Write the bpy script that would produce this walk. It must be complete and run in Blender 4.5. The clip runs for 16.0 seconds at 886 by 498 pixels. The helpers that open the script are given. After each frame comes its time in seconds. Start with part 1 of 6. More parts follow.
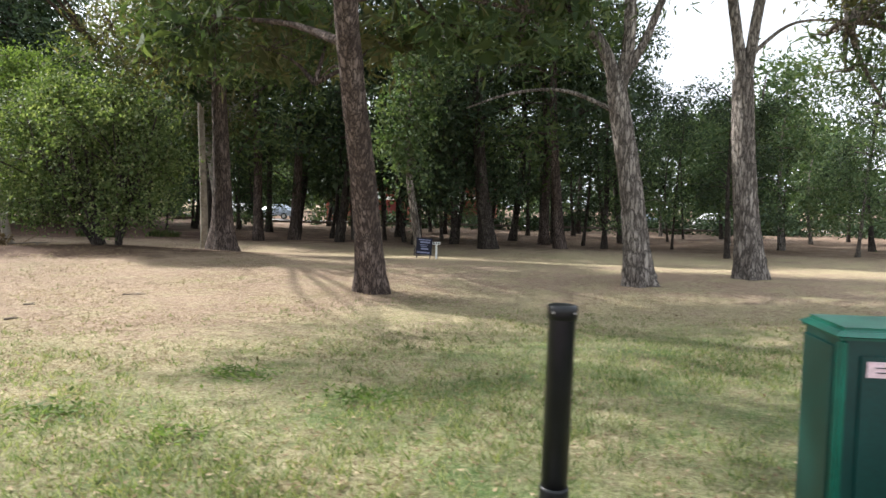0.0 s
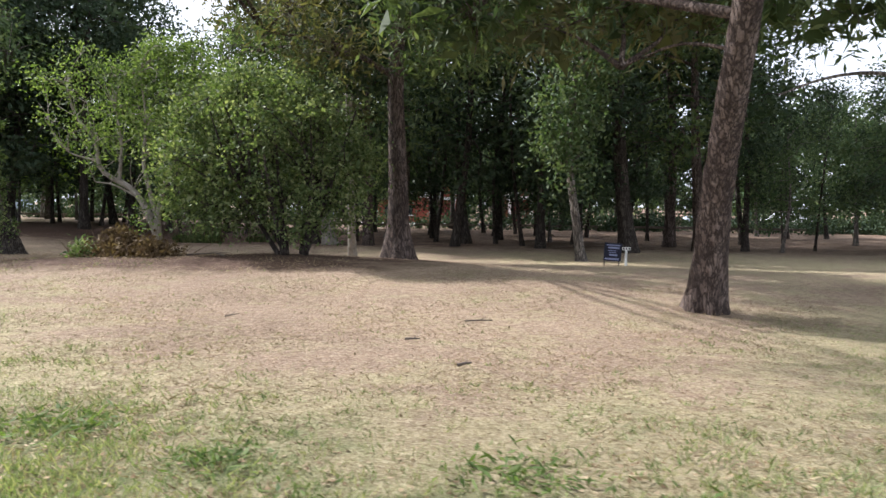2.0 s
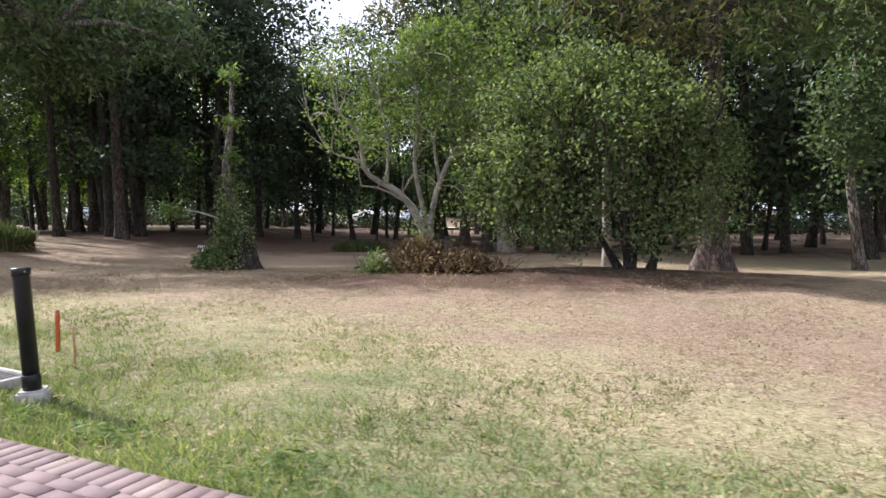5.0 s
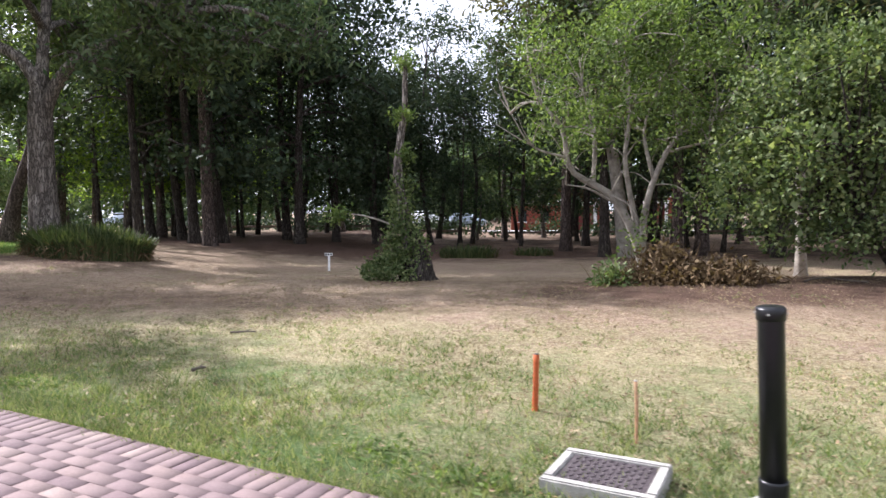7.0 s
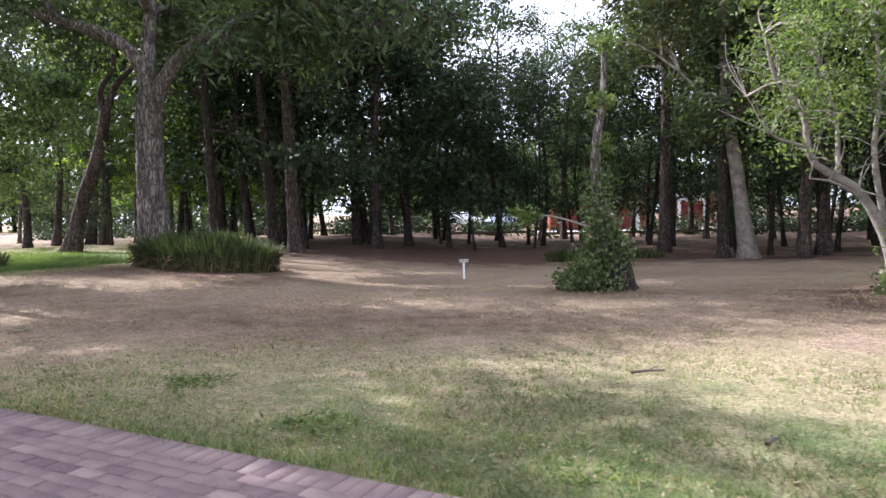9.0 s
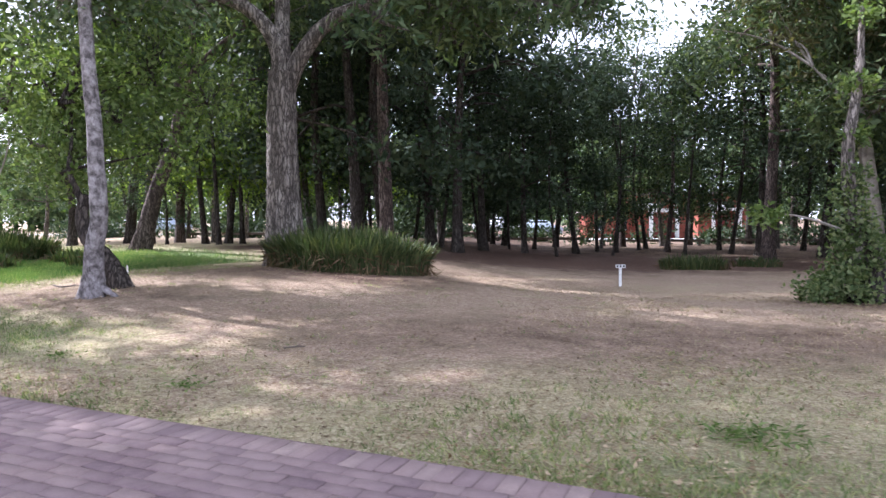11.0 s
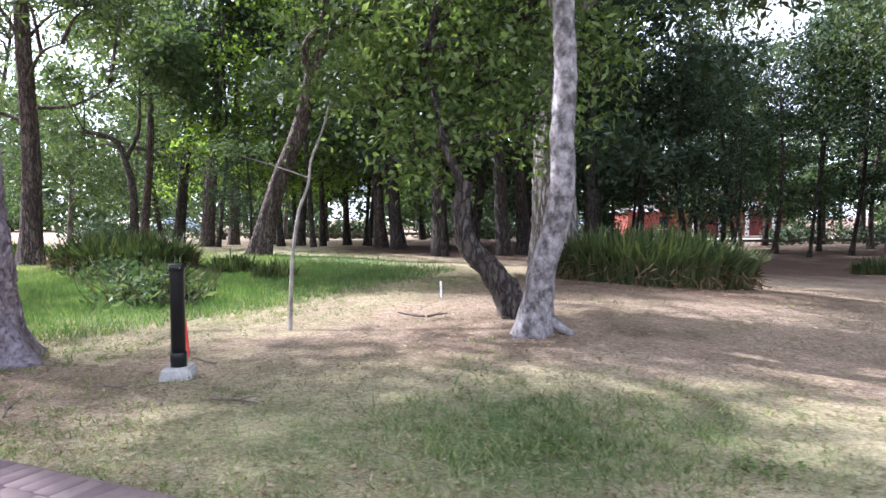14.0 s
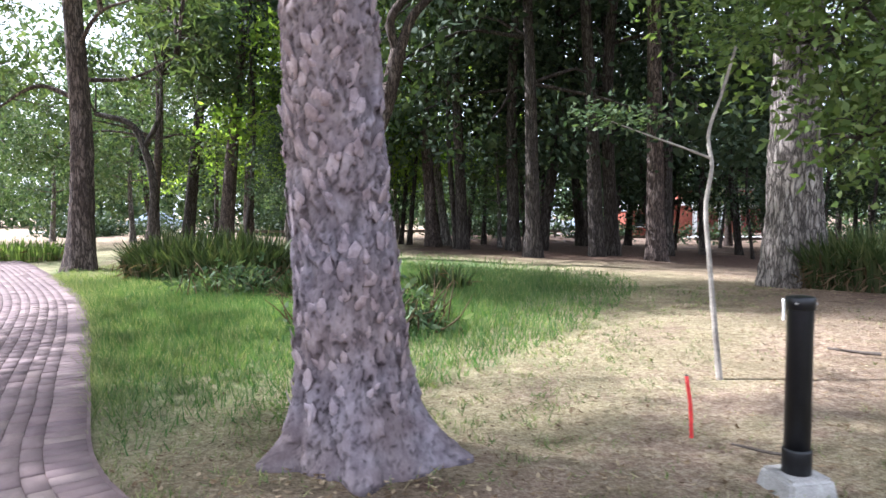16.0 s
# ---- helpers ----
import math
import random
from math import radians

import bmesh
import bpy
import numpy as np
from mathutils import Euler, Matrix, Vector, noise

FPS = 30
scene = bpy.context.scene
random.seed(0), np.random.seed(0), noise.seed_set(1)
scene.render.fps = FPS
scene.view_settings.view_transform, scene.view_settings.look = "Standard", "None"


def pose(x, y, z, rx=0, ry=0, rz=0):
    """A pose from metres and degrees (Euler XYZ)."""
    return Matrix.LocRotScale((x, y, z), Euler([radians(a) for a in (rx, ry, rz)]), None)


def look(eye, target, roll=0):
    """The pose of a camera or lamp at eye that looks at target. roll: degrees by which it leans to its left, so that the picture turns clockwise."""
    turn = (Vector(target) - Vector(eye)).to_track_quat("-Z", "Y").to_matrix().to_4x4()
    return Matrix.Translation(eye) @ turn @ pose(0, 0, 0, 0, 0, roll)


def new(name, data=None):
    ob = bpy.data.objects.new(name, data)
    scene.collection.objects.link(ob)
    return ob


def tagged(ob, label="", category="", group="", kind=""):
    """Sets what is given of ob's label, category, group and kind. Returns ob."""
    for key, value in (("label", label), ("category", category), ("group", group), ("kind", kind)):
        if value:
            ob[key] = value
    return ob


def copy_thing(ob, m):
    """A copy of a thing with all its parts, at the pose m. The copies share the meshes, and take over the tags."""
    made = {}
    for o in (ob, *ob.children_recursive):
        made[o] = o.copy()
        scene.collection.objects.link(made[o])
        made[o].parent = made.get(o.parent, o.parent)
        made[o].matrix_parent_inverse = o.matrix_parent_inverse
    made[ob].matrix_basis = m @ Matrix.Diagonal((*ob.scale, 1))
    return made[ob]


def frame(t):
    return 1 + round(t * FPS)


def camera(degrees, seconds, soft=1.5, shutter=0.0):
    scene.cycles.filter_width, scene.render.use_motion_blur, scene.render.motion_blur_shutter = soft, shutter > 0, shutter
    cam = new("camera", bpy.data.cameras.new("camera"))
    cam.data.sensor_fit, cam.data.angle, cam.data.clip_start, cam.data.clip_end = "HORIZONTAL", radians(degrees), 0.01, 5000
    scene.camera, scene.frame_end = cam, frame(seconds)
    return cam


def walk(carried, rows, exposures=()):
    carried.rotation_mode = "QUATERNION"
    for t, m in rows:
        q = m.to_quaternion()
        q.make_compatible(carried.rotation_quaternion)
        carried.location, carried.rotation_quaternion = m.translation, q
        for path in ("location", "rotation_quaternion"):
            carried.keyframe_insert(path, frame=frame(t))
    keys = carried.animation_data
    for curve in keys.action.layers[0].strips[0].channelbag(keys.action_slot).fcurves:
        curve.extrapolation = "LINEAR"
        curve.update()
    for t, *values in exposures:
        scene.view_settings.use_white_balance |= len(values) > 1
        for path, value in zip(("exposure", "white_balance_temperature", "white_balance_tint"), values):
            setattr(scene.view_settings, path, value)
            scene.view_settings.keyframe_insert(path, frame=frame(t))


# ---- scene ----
cam = camera(68.0, 16.0, soft=1.5, shutter=0.15)
PATH = [
    (0, (0.913, 2.065, 1.294), (0.641, 3.800, 1.177), 1.0),
    (0.5, (-0.508, 2.314, 1.296), (-0.778, 4.049, 1.180), 0.8),
    (1, (-1.871, 2.558, 1.290), (-2.141, 4.294, 1.174), 0.6),
    (1.5, (-3.168, 2.809, 1.298), (-3.443, 4.543, 1.182), 0.5),
    (2, (-4.485, 3.025, 1.304), (-4.763, 4.759, 1.186), 0.5),
    (2.5, (-5.759, 3.210, 1.304), (-6.043, 4.943, 1.189), 0.3),
    (3, (-6.999, 3.389, 1.314), (-7.292, 5.121, 1.199), 0.1),
    (3.5, (-8.215, 3.560, 1.325), (-8.510, 5.291, 1.214), 0.1),
    (3.7, (-8.698, 3.638, 1.327), (-9.001, 5.368, 1.215), -0.0),
    (5.8, (-13.635, 4.578, 1.309), (-13.947, 6.306, 1.207), -0.1),
    (6, (-14.099, 4.677, 1.311), (-14.408, 6.407, 1.212), -0.0),
    (6.5, (-15.268, 4.929, 1.319), (-15.576, 6.659, 1.222), -0.0),
    (7, (-16.401, 5.194, 1.324), (-16.712, 6.923, 1.223), -0.5),
    (7.5, (-17.484, 5.447, 1.342), (-17.794, 7.176, 1.241), -1.0),
    (8, (-18.597, 5.714, 1.360), (-18.902, 7.444, 1.259), -1.1),
    (8.5, (-19.699, 5.987, 1.375), (-19.999, 7.718, 1.278), -1.4),
    (9, (-20.781, 6.271, 1.382), (-21.068, 8.005, 1.284), -1.3),
    (9.2, (-21.217, 6.396, 1.382), (-21.502, 8.130, 1.287), -1.3),
    (11.3, (-25.663, 7.690, 1.205), (-25.910, 9.431, 1.126), -0.2),
    (11.5, (-26.096, 7.837, 1.201), (-26.338, 9.578, 1.122), -0.3),
    (12, (-27.188, 8.236, 1.195), (-27.416, 9.979, 1.116), -0.4),
    (12.5, (-28.270, 8.608, 1.202), (-28.483, 10.353, 1.123), -0.5),
    (13, (-29.345, 8.966, 1.204), (-29.538, 10.714, 1.125), -0.4),
    (13.5, (-30.408, 9.343, 1.219), (-30.582, 11.092, 1.140), -0.4),
    (14, (-31.459, 9.753, 1.238), (-31.607, 11.504, 1.157), -0.3),
    (14.5, (-32.487, 10.187, 1.255), (-32.608, 11.941, 1.170), -0.1),
    (15, (-33.513, 10.645, 1.265), (-33.604, 12.400, 1.175), -0.1),
    (15.5, (-34.514, 11.173, 1.263), (-34.574, 12.930, 1.171), -0.0),
    (16, (-35.504, 11.713, 1.261), (-35.515, 13.470, 1.170), -0.1),
]
walk(cam, [(t, look(eye, target, roll)) for t, eye, target, roll in PATH], 
     [(0, 1.25, 6150, 9), (2, 1.1, 5950, 13), (6, 1.2, 5900, 16), (9, 1.5, 5750, 20), (12, 1.85, 5500, 21), (14, 1.9, 5500, 18), (16, 1.95, 5550, 15)])

# ---- world, sun ----
SUN_DIR = Vector((1.0, -0.36, -0.84)).normalized()      # the way the sunlight goes
world = bpy.data.worlds.new("sky_world")
scene.world = world
world.use_nodes = True
wn = world.node_tree.nodes
sky = wn.new("ShaderNodeTexSky")
sky.sky_type = "NISHITA"
sky.sun_disc = False
sky.sun_elevation = math.asin(-SUN_DIR.z)
sky.sun_rotation = math.atan2(-SUN_DIR.x, -SUN_DIR.y)
sky.dust_density = 4.0
sky.air_density = 1.2
wn["Background"].inputs["Strength"].default_value = 0.097
veil = wn.new("ShaderNodeMix")                # thin bright cloud over the blue
veil.data_type = "RGBA"
veil.inputs[0].default_value = 0.8
veil.inputs[7].default_value = (7.6, 7.8, 8.1, 1)
world.node_tree.links.new(sky.outputs[0], veil.inputs[6])
world.node_tree.links.new(veil.outputs[2], wn["Background"].inputs["Color"])
sun_data = bpy.data.lights.new("sun", "SUN")
sun_data.energy, sun_data.angle, sun_data.color = 5.0, radians(0.8), (1.0, 0.95, 0.88)
sun = new("sun", sun_data)
sun.matrix_world = look(Vector((0, 0, 60)) - SUN_DIR * 20, Vector((0, 0, 60)))

# ---- materials ----
rng = np.random.default_rng(7)


def base_mat(name, rough=0.8, spec=0.3, metal=0.0):
    m = bpy.data.materials.new(name)
    m.use_nodes = True
    b = m.node_tree.nodes["Principled BSDF"]
    b.inputs["Roughness"].default_value = rough
    b.inputs["Specular IOR Level"].default_value = spec
    b.inputs["Metallic"].default_value = metal
    return m, m.node_tree.nodes, m.node_tree.links, b


def ramp(nodes, stops):
    r = nodes.new("ShaderNodeValToRGB")
    while len(r.color_ramp.elements) < len(stops):
        r.color_ramp.elements.new(0.5)
    for e, (p, c) in zip(r.color_ramp.elements, stops):
        e.position, e.color = p, (*c, 1)
    return r


def noise_tex(nodes, links, scale, detail=4, rough=0.6, coord=None, stretch=None):
    t = nodes.new("ShaderNodeTexNoise")
    t.inputs["Scale"].default_value = scale
    t.inputs["Detail"].default_value = detail
    t.inputs["Roughness"].default_value = rough
    if coord is None:
        coord = nodes.new("ShaderNodeTexCoord").outputs["Object"]
    if stretch:
        mp = nodes.new("ShaderNodeMapping")
        mp.inputs["Scale"].default_value = stretch
        links.new(coord, mp.inputs["Vector"])
        coord = mp.outputs[0]
    links.new(coord, t.inputs["Vector"])
    return t


def mix_col(nodes, links, fac, a, b, mode="MIX"):
    n = nodes.new("ShaderNodeMix")
    n.data_type, n.blend_type = "RGBA", mode
    for v, s in ((fac, n.inputs[0]), (a, n.inputs[6]), (b, n.inputs[7])):
        if isinstance(v, (int, float)):
            s.default_value = v
        elif isinstance(v, tuple):
            s.default_value = (*v, 1)
        else:
            links.new(v, s)
    return n.outputs[2]


def bump(nodes, links, b, height, strength, dist=0.02):
    n = nodes.new("ShaderNodeBump")
    n.inputs["Strength"].default_value = strength
    n.inputs["Distance"].default_value = dist
    links.new(height, n.inputs["Height"])
    links.new(n.outputs[0], b.inputs["Normal"])


def mottled(name, stops, scale=3.0, rough=0.85, spec=0.2, fine=60, bump_s=0.3, dist=0.01, metal=0.0, stretch=None):
    """A surface with blotches, fine grain and a little relief."""
    m, n, l, b = base_mat(name, rough, spec, metal)
    big = noise_tex(n, l, scale, 5, 0.65, stretch=stretch)
    r = ramp(n, stops)
    l.new(big.outputs[0], r.inputs[0])
    sm = noise_tex(n, l, fine, 3, 0.7, stretch=stretch)
    g = ramp(n, ((0.3, (0.72, 0.72, 0.72)), (0.7, (1.15, 1.15, 1.15))))
    l.new(sm.outputs[0], g.inputs[0])
    l.new(mix_col(n, l, 1.0, r.outputs[0], g.outputs[0], "MULTIPLY"), b.inputs["Base Color"])
    bump(n, l, b, sm.outputs[0], bump_s, dist)
    return m


def bark_mat(name, dark, mid, light, scale=5.0, plates=15.0, lift=0.035):
    m, n, l, b = base_mat(name, 0.92, 0.15)
    co = n.new("ShaderNodeTexCoord").outputs["Object"]
    mp = n.new("ShaderNodeMapping")
    mp.inputs["Scale"].default_value = (1, 1, 0.22)
    l.new(co, mp.inputs["Vector"])
    v = n.new("ShaderNodeTexVoronoi")
    v.inputs["Scale"].default_value = plates
    v.feature = "DISTANCE_TO_EDGE"
    wob = noise_tex(n, l, 14, 3, 0.6, coord=mp.outputs[0])
    warp = mix_col(n, l, 0.16, mp.outputs[0], wob.outputs[1], "ADD")
    l.new(warp, v.inputs["Vector"])
    crack = ramp(n, ((0.0, (0, 0, 0)), (0.22, (1, 1, 1))))
    l.new(v.outputs["Distance"], crack.inputs[0])
    big = noise_tex(n, l, scale, 5, 0.65, coord=mp.outputs[0])
    r = ramp(n, ((0.3, dark), (0.5, mid), (0.72, light)))
    l.new(big.outputs[0], r.inputs[0])
    fine = noise_tex(n, l, 55, 4, 0.75, coord=mp.outputs[0])
    flake = ramp(n, ((0.32, (0.55, 0.54, 0.54)), (0.52, (1.0, 1.0, 1.0)), (0.7, (1.35, 1.33, 1.3))))
    l.new(fine.outputs[0], flake.inputs[0])
    body = mix_col(n, l, 1.0, r.outputs[0], flake.outputs[0], "MULTIPLY")
    l.new(mix_col(n, l, crack.outputs[0], tuple(c * 0.5 for c in dark), body), b.inputs["Base Color"])
    h = mix_col(n, l, 0.35, crack.outputs[0], wob.outputs[0])
    bump(n, l, b, h, 0.9, lift)
    return m


def leaf_mat(name, a, c, d, trans=0.35, rough=0.65, spec=0.12):
    m, n, l, b = base_mat(name, rough, spec)
    geo = n.new("ShaderNodeNewGeometry")
    r = ramp(n, ((0.0, a), (0.5, c), (1.0, d)))
    l.new(geo.outputs["Random Per Island"], r.inputs[0])
    big = noise_tex(n, l, 0.6, 2, 0.5)
    g = ramp(n, ((0.3, (0.7, 0.72, 0.7)), (0.7, (1.2, 1.18, 1.1))))
    l.new(big.outputs[0], g.inputs[0])
    col = mix_col(n, l, 1.0, r.outputs[0], g.outputs[0], "MULTIPLY")
    l.new(col, b.inputs["Base Color"])
    t = n.new("ShaderNodeBsdfTranslucent")
    l.new(mix_col(n, l, 1.0, col, (1.5, 1.6, 0.7), "MULTIPLY"), t.inputs["Color"])
    mx = n.new("ShaderNodeMixShader")
    mx.inputs[0].default_value = trans
    l.new(b.outputs[0], mx.inputs[1])
    l.new(t.outputs[0], mx.inputs[2])
    l.new(mx.outputs[0], n["Material Output"].inputs["Surface"])
    return m


PINE_BARK = bark_mat("pine_bark", (0.062, 0.046, 0.04), (0.14, 0.106, 0.09), (0.26, 0.21, 0.185))
GREY_BARK = bark_mat("grey_bark", (0.10, 0.085, 0.075), (0.24, 0.21, 0.185), (0.42, 0.38, 0.34), plates=13)
DARK_BARK = bark_mat("dark_bark", (0.04, 0.033, 0.028), (0.085, 0.07, 0.06), (0.15, 0.13, 0.11))
PALE_BARK = mottled("pale_bark", ((0.38, (0.07, 0.062, 0.06)), (0.48, (0.17, 0.15, 0.148)), (0.64, (0.32, 0.295, 0.295))), 12, 0.85, 0.2, 40, 0.5, 0.01, stretch=(1, 1, 0.8))
LIMB_BARK = mottled("pale_limb_bark", ((0.3, (0.13, 0.112, 0.095)), (0.6, (0.29, 0.26, 0.22)), (0.8, (0.39, 0.355, 0.31))), 5, 0.9, 0.15, 50, 0.4, 0.01)
PINE_LEAF = leaf_mat("pine_needles", (0.042, 0.066, 0.032), (0.075, 0.105, 0.05), (0.12, 0.145, 0.075), 0.32)
PINE_BROWN = leaf_mat("browning_pine_needles", (0.066, 0.072, 0.036), (0.10, 0.10, 0.052), (0.15, 0.132, 0.074), 0.33)
# darker than the other leaves: the wood's shade is put into the colour
SHADED_LEAF = leaf_mat("shade_darkened_foliage", (0.026, 0.042, 0.026), (0.042, 0.064, 0.038), (0.07, 0.092, 0.056), 0.16)
BUSH_LEAF = leaf_mat("shrub_leaves", (0.055, 0.085, 0.034), (0.11, 0.15, 0.065), (0.24, 0.27, 0.15), 0.36)
YOUNG_LEAF = leaf_mat("fresh_leaves", (0.06, 0.095, 0.028), (0.10, 0.145, 0.048), (0.19, 0.24, 0.10), 0.36)
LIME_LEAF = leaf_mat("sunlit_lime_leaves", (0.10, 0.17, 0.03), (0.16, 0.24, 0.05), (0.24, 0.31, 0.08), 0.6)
GREY_LEAF = leaf_mat("grey_green_leaves", (0.05, 0.085, 0.042), (0.085, 0.125, 0.066), (0.15, 0.185, 0.11), 0.28)
REED_LEAF = leaf_mat("strap_leaves", (0.036, 0.055, 0.022), (0.062, 0.085, 0.036), (0.12, 0.13, 0.062), 0.2)
DRY_LEAF = leaf_mat("dry_stems", (0.07, 0.045, 0.026), (0.12, 0.08, 0.045), (0.20, 0.145, 0.09), 0.15, 0.8)
GRASS = leaf_mat("grass_blades", (0.08, 0.12, 0.045), (0.16, 0.20, 0.09), (0.34, 0.33, 0.19), 0.3, 0.6)
LAWN = leaf_mat("lawn_blades", (0.045, 0.10, 0.035), (0.075, 0.145, 0.05), (0.17, 0.21, 0.085), 0.35, 0.6)
STRAW = leaf_mat("straw_blades", (0.14, 0.10, 0.066), (0.26, 0.205, 0.13), (0.41, 0.345, 0.23), 0.12, 0.75)
LITTER = leaf_mat("fallen_leaves", (0.09, 0.055, 0.032), (0.20, 0.14, 0.085), (0.37, 0.29, 0.20), 0.05, 0.8)
TWIG = mottled("twig_wood", ((0.3, (0.07, 0.055, 0.045)), (0.7, (0.17, 0.14, 0.115))), 8)
BLACK = mottled("black_painted_tube", ((0.3, (0.006, 0.006, 0.007)), (0.7, (0.013, 0.013, 0.015))), 8, 0.34, 0.35, 90, 0.06, 0.002)
CONCRETE = mottled("pale_concrete", ((0.3, (0.27, 0.255, 0.235)), (0.7, (0.43, 0.41, 0.38))), 12, 0.9, 0.2, 120, 0.4, 0.004)
IRON = mottled("dark_cast_iron", ((0.3, (0.035, 0.026, 0.028)), (0.7, (0.085, 0.066, 0.07))), 14, 0.6, 0.4, 90, 0.3, 0.003)
ORANGE = mottled("orange_paint", ((0.3, (0.30, 0.06, 0.016)), (0.6, (0.42, 0.10, 0.028)), (0.8, (0.34, 0.15, 0.07))), 10, 0.7, 0.3)
RED = mottled("red_paint", ((0.3, (0.5, 0.03, 0.03)), (0.7, (0.65, 0.06, 0.05))), 10, 0.6, 0.3)
GREEN_BOX = mottled("dark_green_paint", ((0.3, (0.0, 0.030, 0.026)), (0.7, (0.002, 0.046, 0.040))), 4, 0.35, 0.5, 70, 0.08, 0.002)
GREEN_LIGHT = mottled("paler_kiosk_green", ((0.3, (0.002, 0.075, 0.048)), (0.7, (0.006, 0.12, 0.078))), 6, 0.35, 0.5, 70, 0.08, 0.002)
TAN = mottled("weathered_stake_wood", ((0.3, (0.30, 0.14, 0.07)), (0.7, (0.46, 0.30, 0.18))), 12, 0.85)
WHITE = mottled("white_paint", ((0.3, (0.72, 0.72, 0.7)), (0.7, (0.82, 0.82, 0.8))), 6, 0.6, 0.3)
BLUE_SIGN = mottled("navy_board", ((0.3, (0.006, 0.007, 0.02)), (0.7, (0.01, 0.011, 0.03))), 6, 0.5, 0.3)
SIGN_INK = mottled("pale_blue_ink", ((0.3, (0.20, 0.22, 0.36)), (0.7, (0.28, 0.30, 0.44))), 10, 0.6, 0.2)
DARK_INK = mottled("dark_ink", ((0.3, (0.03, 0.03, 0.03)), (0.7, (0.05, 0.05, 0.05))), 10, 0.6, 0.2)
BRICK_RED = mottled("red_brick_wall", ((0.3, (0.20, 0.06, 0.042)), (0.7, (0.28, 0.095, 0.065))), 1.5, 0.9, 0.1, 12)
ROOF_GREY = mottled("roof_sheet", ((0.3, (0.16, 0.13, 0.12)), (0.7, (0.26, 0.22, 0.2))), 1.5, 0.8, 0.2, 10)
GLASS_DARK = mottled("dark_window_glass", ((0.3, (0.012, 0.014, 0.016)), (0.7, (0.03, 0.034, 0.036))), 2, 0.12, 0.5)
TYRE = mottled("tyre_rubber", ((0.3, (0.015, 0.015, 0.015)), (0.7, (0.03, 0.03, 0.03))), 8, 0.8, 0.2)
CAR_WHITE = mottled("white_car_paint", ((0.3, (0.7, 0.7, 0.7)), (0.7, (0.78, 0.78, 0.78))), 1, 0.25, 0.5, 20, 0.0)
CAR_BLUE = mottled("silver_blue_car_paint", ((0.3, (0.25, 0.30, 0.36)), (0.7, (0.32, 0.36, 0.42))), 1, 0.25, 0.5, 20, 0.0)
PAVED = mottled("pale_paving", ((0.3, (0.36, 0.35, 0.33)), (0.7, (0.48, 0.47, 0.45))), 0.4, 0.9, 0.2, 6)


def paver_mat():
    m, n, l, b = base_mat("brick_paver", 0.88, 0.2)
    oi = n.new("ShaderNodeObjectInfo")
    gi = n.new("ShaderNodeNewGeometry")
    add = n.new("ShaderNodeMath")
    add.operation = "ADD"
    l.new(oi.outputs["Random"], add.inputs[0])
    l.new(gi.outputs["Random Per Island"], add.inputs[1])
    fr = n.new("ShaderNodeMath")
    fr.operation = "FRACT"
    l.new(add.outputs[0], fr.inputs[0])
    r = ramp(n, ((0.0, (0.115, 0.08, 0.088)), (0.25, (0.15, 0.106, 0.11)), (0.6, (0.185, 0.134, 0.13)), (0.88, (0.215, 0.16, 0.148)), (1.0, (0.28, 0.22, 0.195))))
    l.new(fr.outputs[0], r.inputs[0])
    pos = gi.outputs["Position"]
    t = noise_tex(n, l, 3.0, 5, 0.7, coord=pos)
    g = ramp(n, ((0.3, (0.75, 0.74, 0.75)), (0.7, (1.2, 1.18, 1.15))))
    l.new(t.outputs[0], g.inputs[0])
    f = noise_tex(n, l, 90, 3, 0.7, coord=pos)
    g2 = ramp(n, ((0.3, (0.8, 0.8, 0.8)), (0.7, (1.12, 1.12, 1.12))))
    l.new(f.outputs[0], g2.inputs[0])
    c = mix_col(n, l, 1.0, r.outputs[0], g.outputs[0], "MULTIPLY")
    bump(n, l, b, f.outputs[0], 0.4, 0.004)
    # sand trodden over the bricks in patches
    dust = noise_tex(n, l, 1.6, 6, 0.72, coord=pos)
    dm = ramp(n, ((0.40, (0.1, 0.1, 0.1)), (0.62, (0.9, 0.9, 0.9))))
    l.new(dust.outputs[0], dm.inputs[0])
    under = mix_col(n, l, 1.0, c, g2.outputs[0], "MULTIPLY")
    l.new(mix_col(n, l, dm.outputs[0], under, (0.19, 0.141, 0.136)), b.inputs["Base Color"])
    return m


PAVER = paver_mat()


def sstep(a, b, v):
    t = np.clip((v - a) / (b - a), 0, 1)
    return t * t * (3 - 2 * t)


def gauss(x, y, cx, cy, sx, sy):
    return np.exp(-(((x - cx) / sx) ** 2 + ((y - cy) / sy) ** 2) / 2)


def gz(x, y):
    """Height of the lawn."""
    x, y = np.asarray(x, float), np.asarray(y, float)
    z = 0.25 * gauss(x, y, -30.3, 19.8, 3.6, 2.7) + 0.12 * gauss(x, y, -31.2, 16.2, 1.5, 1.5) + 0.28 * gauss(x, y, -39.5, 30, 6, 5.5)
    z = z - 0.45 * sstep(14, 26, y) * sstep(-31, -22, x)
    z = z + 0.24 * gauss(x, y, -11.0, 17.6, 3.4, 2.2)
    z = z - 0.16 * gauss(x, y, -9, 12.2, 7, 2.6) - 0.33 * gauss(x, y, 2.2, 13.0, 3.4, 3.0) - 0.08 * gauss(x, y, -2, 8, 4, 2.2)
    return z


